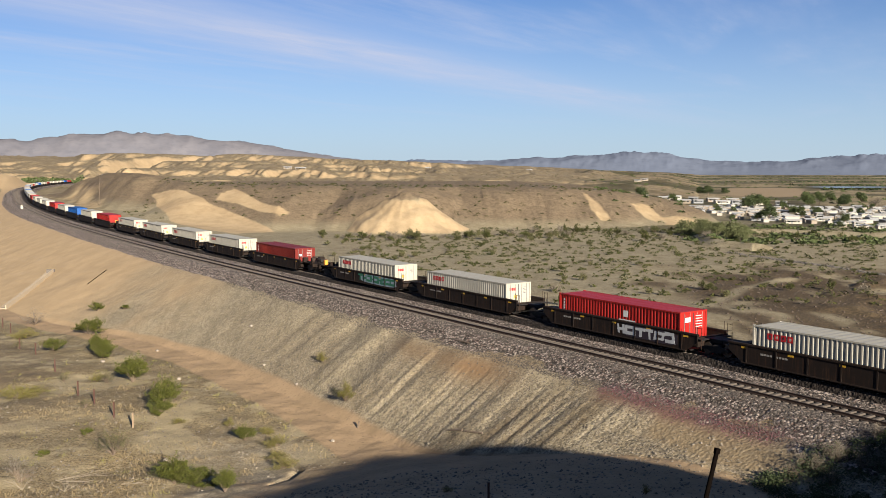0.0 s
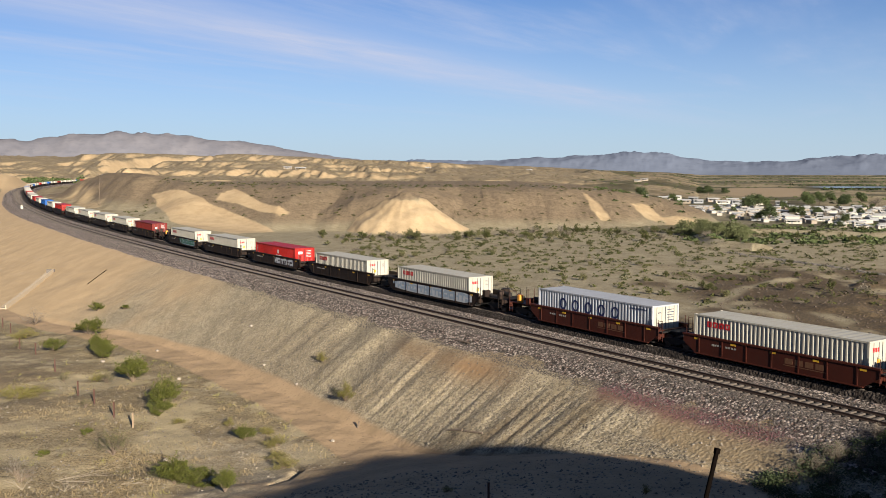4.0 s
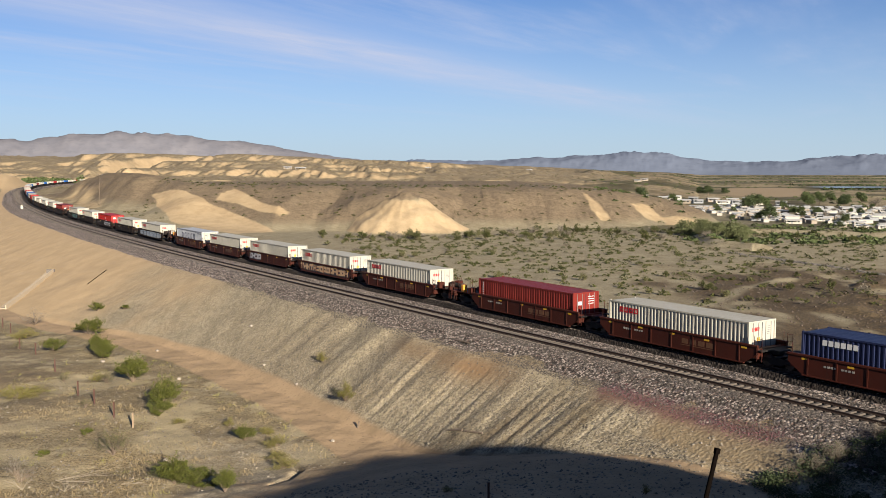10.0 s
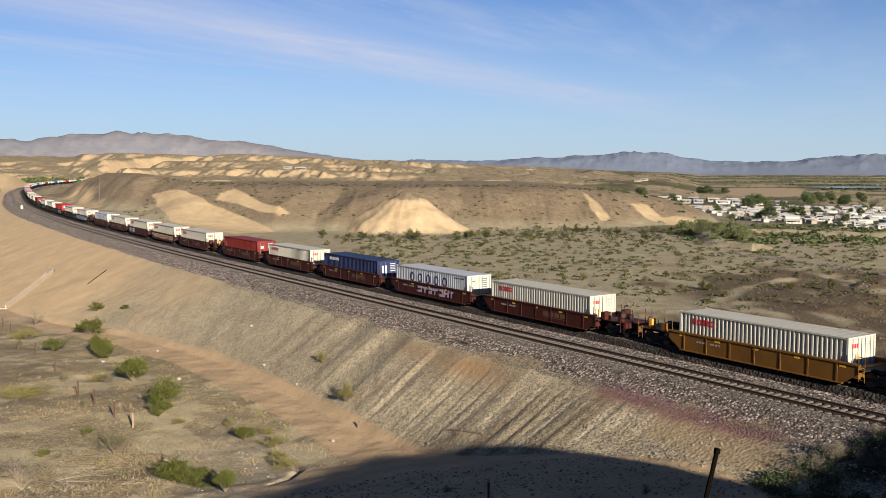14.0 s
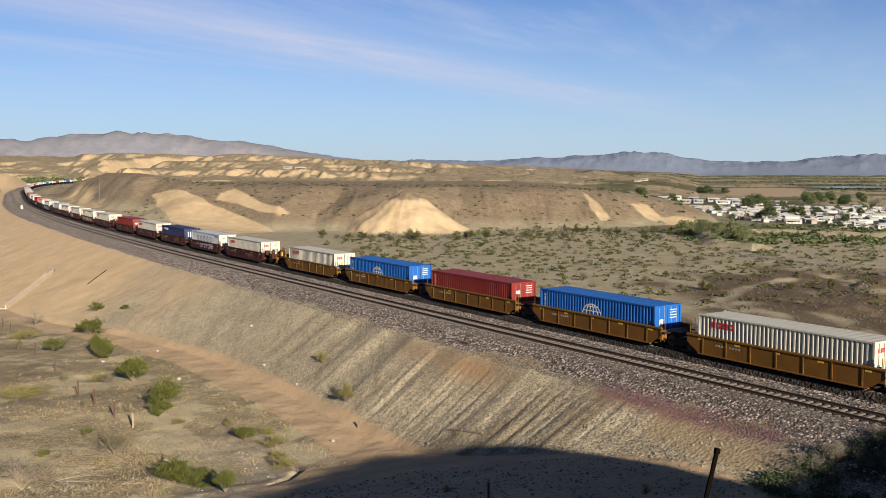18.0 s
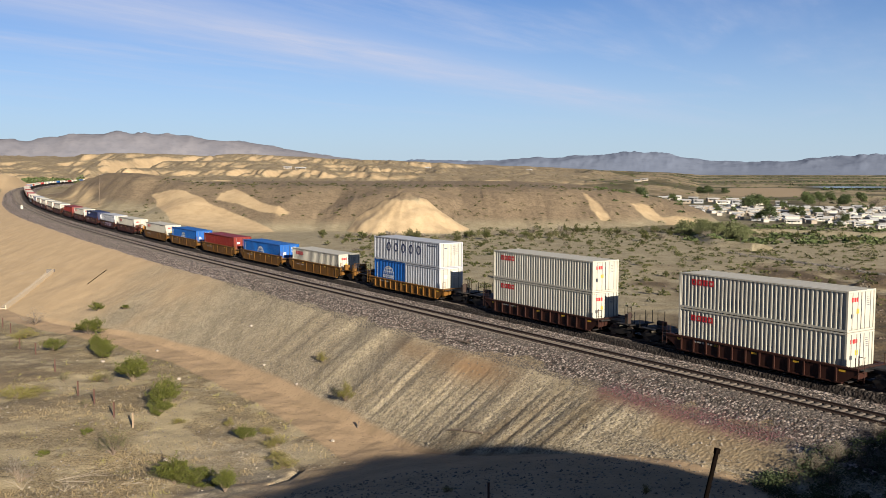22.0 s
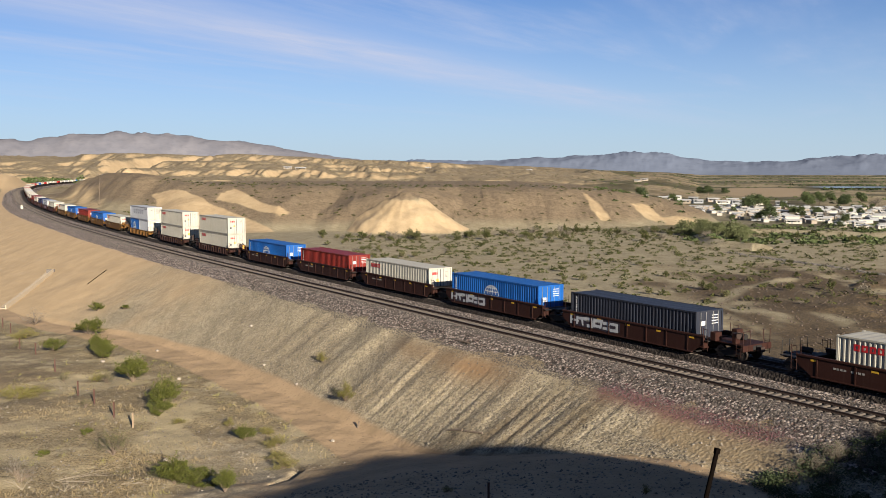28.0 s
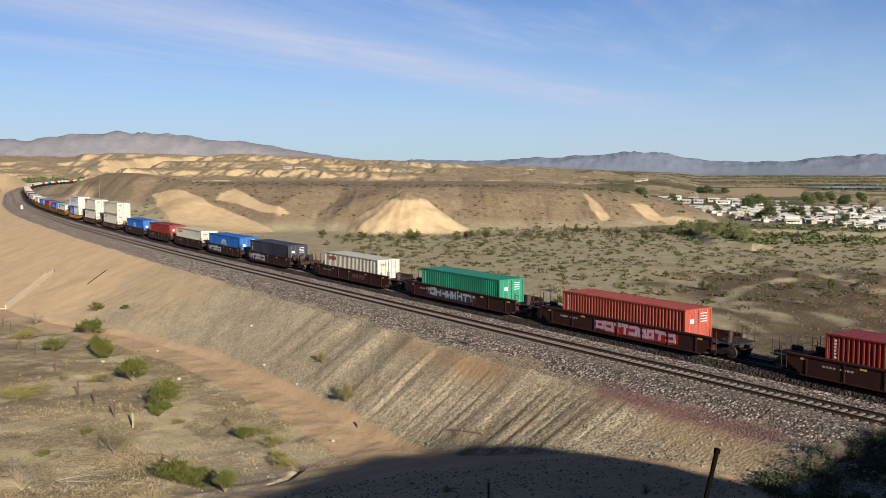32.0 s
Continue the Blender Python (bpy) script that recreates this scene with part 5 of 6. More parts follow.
# dry grass and weeds on the near flat
r = random.Random(8)
for name, label, mat, count, area in (("dry_grass", "thin dry yellow grass over the near flat", GRASS, 2200, ((-34, -6), (50, 84))), ("weeds", "short green weeds beside the dirt road", GRASS_GREEN, 500, ((-44, -8), (54, 104)))):
    xs, ys = np.array([r.uniform(*area[0]) for _ in range(count)]), np.array([r.uniform(*area[1]) for _ in range(count)])
    keep = fbm(xs / 5, ys / 5, 3, 90 + len(name)) > 0.05
    _, cover = lie(xs, ys)
    keep &= cover["road"] < 0.3
    ss_, nn_ = station(xs, ys)
    keep &= nn_ > toe_of(ss_)[0]
    xs, ys = xs[keep], ys[keep]
    zs, _ = lie(xs, ys)
    v, f = [], []
    for x, y, z in zip(xs, ys, zs):
        for k in range(6):
            a, h = r.uniform(0, 6.283), r.uniform(0.14, 0.42)
            bx, by = x + r.gauss(0, 0.22), y + r.gauss(0, 0.22)
            i = len(v)
            v += [(bx - 0.012, by, z - 0.02), (bx + 0.012, by, z - 0.02), (bx + math.cos(a) * 0.45 * h, by + math.sin(a) * 0.45 * h, z + 0.8 * h)]
            f.append((i, i + 1, i + 2))
    tagged(mesh_ob(name, v, f, mat), label, "grass", kind="stuff")

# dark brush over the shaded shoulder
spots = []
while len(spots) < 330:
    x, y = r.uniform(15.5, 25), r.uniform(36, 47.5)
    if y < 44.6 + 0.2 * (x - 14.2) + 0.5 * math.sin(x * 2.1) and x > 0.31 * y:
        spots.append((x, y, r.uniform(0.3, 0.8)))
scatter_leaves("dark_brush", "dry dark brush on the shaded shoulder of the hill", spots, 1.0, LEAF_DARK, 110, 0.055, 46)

# trees and thickets towards the river
trees = {}
TREES = {
    "thicket": lambda: tree("dense dark green tamarisk thicket at the mouth of the wash", LEAF_THICKET, 21, 5.0, 3.8, 2200, 0.24),
    "round": lambda: tree("round dark green shade tree among mobile homes", LEAF_DARK, 22, 6.5, 3.4, 2200, 0.30),
    "tall": lambda: tree("ragged olive-green tree on the river plain", LEAF_TREE, 23, 7.5, 3.2, 1800, 0.34),
    "pale": lambda: tree("pale leafless tree beside mobile homes", LEAF_GREY, 24, 6.0, 3.0, 1500, 0.2),
}
for i in range(22):
    along = r.random()
    x, y = 61 + 22 * along + r.gauss(0, 2.5), 291 - 42 * along ** 1.3 + r.gauss(0, 6)
    if i > 13:
        x, y = r.uniform(70, 92), r.uniform(262, 292)
    put(trees, "thicket", TREES["thicket"], x, y, r.uniform(0.28, 0.52) if i % 4 else r.uniform(0.6, 0.85))
for kind, x, y, s in (
                      ("round", 121, 346, 1.15), ("round", 146, 447, 1.35), ("round", 151, 452, 1.5), ("tall", 157, 455, 1.1), ("round", 128, 300, 0.55), ("round", 141, 327, 0.75), ("tall", 210, 520, 1.35), ("tall", 196, 500, 1.2), ("tall", 187, 478, 1.5),
                      ("round", 206, 478, 1.35), ("round", 211, 492, 1.2), ("tall", 233, 520, 1.3), ("pale", 214, 462, 1.3), ("tall", 237, 482, 1.4), ("tall", 246, 494, 1.2), ("round", 220, 446, 0.9), ("tall", 224, 540, 1.2), ("round", 100, 470, 1.3),
                      ("round", 194, 705, 1.3), ("round", 199, 700, 1.5), ("round", 214, 708, 1.2), ("tall", 128, 520, 1.0), ("tall", 260, 508, 1.2), ("round", 252, 470, 1.0)):
    put(trees, kind, TREES[kind], x, y, s * (1.0 if kind == "thicket" else 0.68))
spots = []
for i in range(560):
    y = 330 * math.exp(r.random() * 1.9)
    x = y * r.uniform(0.16, 0.6)
    if 300 < y < 470 and x > 0.27 * y and r.random() < 0.7:
        continue
    if 690 < y < 1000 and 0.29 < x / y < 0.4:
        continue
    spots.append((x, y, r.uniform(0.7, 1.9) * (y / 400) ** 0.5))
spots += [(az * y, y, r.uniform(0.6, 1.8)) for az, y in ((r.uniform(0.26, 0.49), r.uniform(238, 322)) for _ in range(240))]
scatter_leaves("river_scrub", "olive and dark green scrub over the river plain", spots, 0.6, LEAF_TREE, 26, 0.5, 41)
spots = [(x, y + 8 * math.sin(x / 40) + r.uniform(-4, 4), r.uniform(2.5, 6)) for y, x0, x1 in ((905, 370, 560), (1160, 430, 760), (1500, 400, 1000), (2100, 500, 1300), (2800, 700, 1800)) for x in np.arange(x0, x1, 8.5)]
scatter_leaves("tree_line", "dark lines of trees along the river and fields", spots, 0.45, LEAF_DARK, 20, 1.5, 42)
spots = [(-r.uniform(0.385, 0.45) * y, y, r.uniform(2, 5)) for y in (r.uniform(880, 1080) for i in range(130))]
scatter_leaves("far_scrub", "green scrub in the gap beyond the bend", spots, 0.7, LEAF_TREE, 26, 1.3, 43)
spots = [(az * y, y, r.uniform(0.7, 1.5)) for az, y in ((r.uniform(-0.5, 0.2), r.uniform(600, 1250)) for _ in range(420))]
spots += [(r.uniform(-110, 90), r.uniform(296, 380), r.uniform(0.4, 1.0)) for _ in range(420)]
spots += [(az * y, y, r.uniform(0.4, 1.2)) for az, y in ((r.uniform(0.16, 0.48), r.uniform(125, 300)) for _ in range(180))]
spots += [(x, y, r.uniform(0.35, 0.9)) for x, y in ((r.uniform(-0.1, 0.47) * y, y) for y in (130 + 165 * r.random() ** 0.6 for _ in range(1300))) if station(np.array([x]), np.array([y]))[1][0] < -15 and not (abs(x + 12) < 24 and y > 270)]
scatter_leaves("desert_scrub", "thin dark scrub dotted over wash and badlands", spots, 0.8, LEAF_CREOSOTE, 20, 0.20, 44)

# ---------------------------------------------------------------- loose stones
STONE = leaf_material("pale_and_dark_stone", (0.196, 0.167, 0.127), (0.069, 0.056, 0.044))
BALLAST_STONE = leaf_material("crushed_grey_stone", (0.1054, 0.0901, 0.0748), (0.0289, 0.0229, 0.0195))


def stones(name, label, xs, ys, sizes, mat, seed, sink=0.25):
    r = random.Random(seed)
    zs, _ = lie(xs, ys)
    v, f = [], []
    for x, y, z, s in zip(xs, ys, zs, sizes):
        k = len(v)
        a = r.uniform(0, 6.283)
        for i in range(4):
            q = a + i * 1.571 + r.uniform(-0.3, 0.3)
            v.append((x + math.cos(q) * s * r.uniform(0.7, 1.2), y + math.sin(q) * s * r.uniform(0.7, 1.2), z + s * r.uniform(-sink, 0.2)))
        v.append((x + r.uniform(-0.3, 0.3) * s, y + r.uniform(-0.3, 0.3) * s, z + s * r.uniform(0.5, 0.9)))
        f += [(k + i, k + (i + 1) % 4, k + 4) for i in range(4)]
    return tagged(mesh_ob(name, v, f, mat), label, "stones", kind="stuff")


g = np.random.RandomState(4)
ss0, nn0 = g.uniform(-4, 90, 30000), g.uniform(11.5, 44, 30000)
px, py, _, _ = on_line(ss0, nn0)
_, cover = lie(px, py)
ok = (cover["road"] < 0.4) & (cover["pad"] < 0.3) & (g.uniform(0, 1, 30000) < 0.35 + 0.65 * (fbm(px / 6, py / 6, 3, 95) > 0)) & (py > 40) & (g.uniform(0, 1, 30000) > 0.8 * smooth(40, 80, ss0))
stones("loose_stones", "loose stones over the railway bank and near flat", px[ok], py[ok], 0.03 + 0.10 * g.uniform(0, 1, ok.sum()) ** 5, STONE, 3)
xs, ys = g.uniform(-14, 20, 9000), g.uniform(33, 52, 9000)
ok = station(xs, ys)[1] > 12.5
stones("hill_stones", "small broken stone over the shaded hill slope", xs[ok], ys[ok], 0.02 + 0.10 * g.uniform(0, 1, ok.sum()) ** 3, STONE, 9)
ss0 = -6 + 90 * g.uniform(0, 1, 26000) ** 1.6
nn0 = np.where(g.uniform(0, 1, 26000) < 0.84, g.uniform(7.9, 11.8, 26000), g.uniform(4.0, 5.6, 26000))
px, py, _, _ = on_line(ss0, nn0)
stones("ballast_stones", "grey crushed stone of the trackbed", px, py, g.uniform(0.030, 0.080, 26000), BALLAST_STONE, 5)
ss0, nn0 = g.uniform(2, 15.5, 1300), g.normal(11.35, 0.42, 1300)
px, py, _, _ = on_line(ss0, nn0)
stones("red_stones", "dull red crushed stone spilt along the edge of the trackbed", px, py, g.uniform(0.03, 0.075, 1300), leaf_material("dull_red_stone", (0.17, 0.075, 0.080), (0.085, 0.035, 0.040)), 8)
xs, ys = g.uniform(36, 105, 2600), g.uniform(100, 190, 2600)
_, cover = lie(xs, ys)
ok = cover["rock_shade"] > 0.25
stones("spoil_stones", "dark broken stone on low spoil mounds", xs[ok], ys[ok], g.uniform(0.08, 0.3, ok.sum()), plain("dark_spoil_stone", (0.062, 0.046, 0.034), 0.9), 6)
tt = g.uniform(0, 1, 900)
xs = np.interp(tt, [0, 0.2, 0.5, 0.75, 1], [66.6, 69, 72.5, 76, 80.5]) + g.normal(0, 0.5, 900)
ys = np.interp(tt, [0, 0.2, 0.5, 0.75, 1], [216, 206, 195, 186, 168]) + g.normal(0, 0.7, 900)
stones("stone_revetment", "grey stone revetment along the old channel", xs, ys, g.uniform(0.18, 0.45, 900), plain("grey_revetment_stone", (0.085, 0.075, 0.066), 0.9), 7)

# ---------------------------------------------------------------- fences, drain, poles
POST_RUST = plain("rusty_steel_post", (0.070, 0.034, 0.025), 0.8, 0.1, 20)
POST_WOOD = plain("weathered_wood_post", (0.17, 0.125, 0.080), 0.9, 0, 14)
# near-black, no shine: the leaning post's shade is put into this colour
POST_DARK = plain("dark_weathered_wood", (0.004, 0.003, 0.0025), 1.0, 0, 14)
POST_DARK.node_tree.nodes["Principled BSDF"].inputs["Specular IOR Level"].default_value = 0.0


def post(x, y, tall, mat, label, lean=0.0, wide=0.05):
    e = thing("fence_post", label, "post", "posts of the old fence")
    bm = bmesh.new()
    add_box(bm, -wide, wide, -wide * 0.8, wide * 0.8, -0.3, tall, 0.008)
    part("shaft", bm, mat, e)
    box("cap", -wide * 1.1, wide * 1.1, -wide * 0.9, wide * 0.9, tall - 0.03, tall + 0.02, mat, e)
    e.matrix_basis = pose(x, y, ground_z(x, y), 0, lean, random.uniform(-20, 20))
    return e


for x, y in ((-54.9, 117.1), (-58.5, 122.6), (-47.7, 103.8), (-44.3, 100.1), (-38.2, 90.5), (-32.0, 80.4), (-29.3, 77.0), (-26.1, 72.6)):
    post(x, y, 1.25, POST_RUST, "rusty brown steel fence post on dry ground", 0, 0.055)
post(-23.8, 70.2, 1.15, POST_WOOD, "short pale wooden fence post on dry ground", 0, 0.07)
post(2.2, 43.9, 0.75, POST_RUST, "short rusty post in the shaded ground", 0, 0.05)
post(1.93, 8.0, 2.30, POST_DARK, "dark leaning wooden post on the shaded slope", 14, 0.020)

PALE_ROCK = plain("pale_rock", (0.24, 0.205, 0.165), 0.9, 0, 6)
POST_GREY = plain("grey_old_concrete", (0.109, 0.095, 0.082), 0.9, 0, 5, 0.2, 0.3)
CHUTE = plain("cream_concrete", (0.299, 0.245, 0.177), 0.9, 0, 5, 0.15, 0.3)
e = thing("drain_chute", "pale concrete drain chute down the sandy bank", "drain")
a, b = Vector((-68.3, 160.9, 0)), Vector((-67.6, 141.5, 0))
d = (b - a).normalized()
across = Vector((-d.y, d.x, 0))
for name, off, wide, up, low in (("floor_slab", 0.0, 0.55, 0.04, -0.5), ("side_wall", 0.64, 0.09, 0.55, -0.5), ("side_wall", -0.64, 0.09, 0.30, -0.4)):
    v, f = [], []
    for i in range(13):
        c = a.lerp(b, i / 12) + across * off
        z = ground_z(c.x, c.y) + 0.08
        for w, h in ((-wide, low), (wide, low), (wide, up), (-wide, up)):
            q = c + across * w
            v.append((q.x, q.y, z + h))
    for i in range(12):
        for j in range(4):
            k = (j + 1) % 4
            f.append((i * 4 + j, i * 4 + k, i * 4 + 4 + k, i * 4 + 4 + j))
    f += [(3, 2, 1, 0), (48, 49, 50, 51)]
    mesh_ob(name, v, f, CHUTE, e)
z = ground_z(a.x, a.y)
box("headwall", a.x - 0.5, a.x + 0.9, a.y - 0.15, a.y + 0.25, z - 0.8, z + 0.75, POST_GREY, e, "grey concrete headwall", 0.03)

e = thing("old_pole", "dark old pole lying on the sandy bank", "pole")
p0, p1 = (-54.4, 141.7), (-53.4, 147.2)
rod("shaft", (*p0, ground_z(*p0) + 0.08), (*p1, ground_z(*p1) + 0.10), 0.055, POST_DARK, e)
rod("iron_band", Vector((*p0, ground_z(*p0) + 0.08)).lerp(Vector((*p1, ground_z(*p1) + 0.10)), 0.05), Vector((*p0, ground_z(*p0) + 0.08)).lerp(Vector((*p1, ground_z(*p1) + 0.10)), 0.08), 0.065, RUST, e)

e = thing("utility_pole", "thin dark wooden utility pole on the mesa end", "pole")
x, y = -127.9, 347.7
z = ground_z(x, y)
rod("shaft", (x, y, z - 0.4), (x, y, z + 12.0), 0.07, BARK, e)
box("crossarm", x - 0.8, x + 0.8, y - 0.05, y + 0.05, z + 11.3, z + 11.45, BARK, e)
for dx in (-0.7, 0.0, 0.7):
    rod("insulator", (x + dx, y, z + 11.45), (x + dx, y, z + 11.65), 0.05, STEEL, e)

e = thing("signal_box", "small white trackside cabinet beside the far bend", "cabinet")
x, y, _, t = on_line(302, 7.9)
z = ground_z(float(x), float(y))
box("cabinet_body", -0.9, 0.9, -0.6, 0.6, 0.0, 2.0, WHITE, e, bevel=0.03)
box("cabinet_roof", -1.0, 1.0, -0.7, 0.7, 2.0, 2.1, WHITE, e)
box("cabinet_door", -0.7, 0.1, 0.6, 0.63, 0.2, 1.8, GREY, e)
e.matrix_basis = pose(float(x), float(y), z, 0, 0, math.degrees(float(t)))
e.scale = (0.55, 0.55, 0.6)

e = thing("chain_fence", "thin grey wire fence curving along the old channel", "fence")
pts = [(73.8, 231), (81.8, 255), (91, 270), (103, 282), (113, 288)]
px = np.interp(np.linspace(0, 4, 26), range(5), [p[0] for p in pts])
py = np.interp(np.linspace(0, 4, 26), range(5), [p[1] for p in pts])
pz, _ = lie(px, py)
for x, y, z in zip(px, py, pz):
    rod("post", (x, y, z - 0.2), (x, y, z + 1.6), 0.035, RUST, e, "", 6)
for h in (0.4, 0.9, 1.6):
    bm = bmesh.new()
    for i in range(25):
        add_rod(bm, (px[i], py[i], pz[i] + h), (px[i + 1], py[i + 1], pz[i + 1] + h), 0.018, None, 4)
    part("wire", bm, RUST, e)

# dead branches on the near flat, and odds and ends along the bank
def dead_shrub(x, y, flat, size, seed, label):
    """A bleached dead shrub: branches that fork three times."""
    q = random.Random(seed)
    e = thing("dead_branch", label, "branch", "dead branches on the flat")

    def fork(bm, a, way, length, r, depth):
        b = a + way * length
        b.z = max(b.z, 0.03)
        add_rod(bm, a, b, r, r * 0.6, 5)
        for _ in range(3 if depth else 0):
            turn = (way + Vector((q.gauss(0, 0.45), q.gauss(0, 0.45), q.gauss(0.02, 0.35) * (0.4 if flat else 1)))).normalized()
            fork(bm, a.lerp(b, q.uniform(0.5, 1.0)), turn, length * q.uniform(0.45, 0.75), r * 0.55, depth - 1)
    for k in range(5):
        a = q.uniform(-0.5, 0.6) if flat else q.uniform(0, 6.283)
        bm = bmesh.new()
        fork(bm, Vector((0, 0, 0.03)), Vector((math.cos(a), math.sin(a), 0.10 if flat else q.uniform(0.5, 1.6))).normalized(), size * q.uniform(0.4, 0.8), 0.017, 2)
        tagged(part("branch", bm, BLEACHED, e), kind="stuff")
    e.matrix_basis = pose(x, y, ground_z(x, y))
    return e


BLEACHED = plain("bleached_dead_wood", (0.20, 0.165, 0.12), 0.9, 0, 14)
dead_shrub(-25.0, 58.6, True, 3.2, 1, "bleached dead branches lying on dry ground")
dead_shrub(-26.2, 56.6, False, 1.7, 2, "bleached upright dead shrub on dry ground")
dead_shrub(-23.4, 56.2, False, 1.2, 3, "small bleached dead shrub on dry ground")
dead_shrub(-20.5, 57.9, True, 1.6, 4, "thin bleached twigs beside a green shrub")
e = thing("old_tie", "dark broken piece of timber lying on crushed stone", "timber")
a, b = Vector((1.06, 75.07, ground_z(1.06, 75.07) + 0.10)), Vector((2.1, 73.5, ground_z(2.1, 73.5) + 0.12))
rod("timber", a, b, 0.06, BARK, e, "", 5)
rod("splinter", a.lerp(b, 0.3), a.lerp(b, 0.6) + Vector((0.2, -0.3, 0.12)), 0.03, BARK, e, "", 5)
e = thing("broken_pipe", "dark broken drain pipe at the foot of the bank", "pipe")
for (ax, ay), (bx, by) in (((0.4, 63.0), (1.3, 61.9)), ((1.5, 61.6), (2.6, 60.4))):
    rod("pipe", (ax, ay, ground_z(ax, ay) + 0.08), (bx, by, ground_z(bx, by) + 0.08), 0.07, BARK, e, "", 8)
post(-6.5, 69.7, 0.5, BARK, "short dark leaning stake at the foot of the bank", 12, 0.05)
for x, y, w in ((-31.5, 101.5, 0.20), (-20.5, 98.6, 0.22), (-25.1, 87.2, 0.22), (-35.6, 96.2, 0.24), (-17.2, 88.4, 0.18), (-24.2, 84.0, 0.20), (-13.0, 81.5, 0.16), (-8.0, 66.3, 0.17), (-19.0, 62.4, 0.18)):
    q = random.Random(int(100 * x))
    bm = bmesh.new()
    bmesh.ops.create_icosphere(bm, subdivisions=2, radius=w)
    for vert in bm.verts:
        vert.co = vert.co * q.uniform(0.8, 1.15)
        vert.co.z *= 0.65
    ob = part("rock", bm, PALE_ROCK, None)
    tagged(ob, "pale rounded rock lying on dry gravel", "rock", "pale rocks on the near flat")
    ob.matrix_basis = pose(x, y, ground_z(x, y) + 0.3 * w, 0, 0, q.uniform(0, 360))

# ---------------------------------------------------------------- homes and water on the river plain
ROOF_WHITE = plain("white_coated_metal_roof", (0.303, 0.299, 0.287), 0.5, 0, 1.5, 0.08, 0.05)
ROOF_GREY = plain("weathered_grey_metal_roof", (0.226, 0.221, 0.212), 0.6, 0, 1.5, 0.15, 0.05)
WALL_CREAM = plain("cream_siding", (0.305, 0.280, 0.236), 0.7, 0, 3, 0.1, 0.1)
WALL_TAN = plain("tan_siding", (0.197, 0.162, 0.123), 0.7, 0, 3, 0.1, 0.1)
WALL_GREY = plain("grey_siding", (0.177, 0.182, 0.187), 0.7, 0, 3, 0.1, 0.1)
GLASS = plain("dark_window_glass", (0.02, 0.025, 0.03), 0.1, 0.0, 3, 0.1, 0.0)


def mobile_home(wall, label, length, deep, roof):
    e = thing("mobile_home", label, "mobile home", "homes in the trailer park")
    hx, hy = length / 2, deep / 2
    box("wall", -hx, hx, -hy, hy, 0.0, 2.1, wall, e)
    bm = bmesh.new()
    pr = [(-hy - 0.3, 2.08), (0, 2.6), (hy + 0.3, 2.08), (hy + 0.3, 2.20), (0, 2.72), (-hy - 0.3, 2.20)]
    a, b = [bm.verts.new((-hx - 0.25, y, z)) for y, z in pr], [bm.verts.new((hx + 0.25, y, z)) for y, z in pr]
    bm.faces.new(a[::-1]), bm.faces.new(b)
    for i in range(6):
        bm.faces.new((a[i], a[(i + 1) % 6], b[(i + 1) % 6], b[i]))
    bmesh.ops.recalc_face_normals(bm, faces=bm.faces[:])
    part("roof", bm, roof, e, "coated metal roof")
    for x in (-0.3, 0.3):
        box("window", x * length - 0.6, x * length + 0.6, -hy - 0.03, -hy + 0.02, 0.9, 1.6, GLASS, e)
    box("door", -0.17 * length, -0.17 * length + 0.9, -hy - 0.03, -hy + 0.02, 0.05, 1.85, WALL_GREY, e)
    box("awning", -hx * 0.7, hx * 0.5, -hy - 2.2, -hy, 1.85, 1.95, ROOF_WHITE, e, "white flat awning")
    return e


homes, r = {}, random.Random(77)
HOMES = {"cream": lambda: mobile_home(WALL_CREAM, "white-roofed cream mobile home in a trailer park", 9.5, 3.6, ROOF_WHITE), "tan": lambda: mobile_home(WALL_TAN, "white-roofed tan mobile home in a trailer park", 8.0, 3.4, ROOF_WHITE),
         "grey": lambda: mobile_home(WALL_GREY, "grey-roofed grey mobile home in a trailer park", 6.5, 3.0, ROOF_GREY)}
for row in range(19):
    y = 302 + row * 9.5
    x = max(111.5, 114 + (340 - y) * 0.42) + r.uniform(0, 4)
    while x < 0.50 * y:
        if r.random() < 0.88:
            k = r.choice(("cream", "cream", "tan", "tan", "grey"))
            put(homes, k, HOMES[k], x + 3, y + r.uniform(-2.5, 2.5), r.uniform(0.40, 0.62), r.choice((0, 0, 70, 90, 180)) + r.uniform(-12, 12))
        x += r.uniform(5.6, 8.2)
for i in range(40):
    a = 344 + 125 * r.random()
    k = r.choice(("round", "tall", "pale", "round"))
    put(trees, k, TREES[k], a * r.uniform(0.29, 0.52), a, r.uniform(0.28, 0.5))
for i in range(16):
    k = r.choice(("cream", "tan", "grey"))
    put(homes, k, HOMES[k], 112 + (i % 8) * 10.5 + r.uniform(-2, 2), 520 + (i // 8) * 52 + r.uniform(-12, 12), 0.9, r.uniform(-15, 15))
for x, y in ((-150, 905), (-143, 930), (-138, 915), (210, 1010), (225, 1045), (-20, 1240), (120, 1300)):
    put(homes, "tan", HOMES["tan"], x, y, 1.0, 8)


def water_material():
    n = Nodes("river_water")
    w = n.noise(0.6, 3)
    n.bump(w, 0.08, 0.05)
    return n.done(n.mix(n.noise(0.02), (0.10, 0.13, 0.15), (0.16, 0.18, 0.19)), 0.12, 0.0, 0.5)


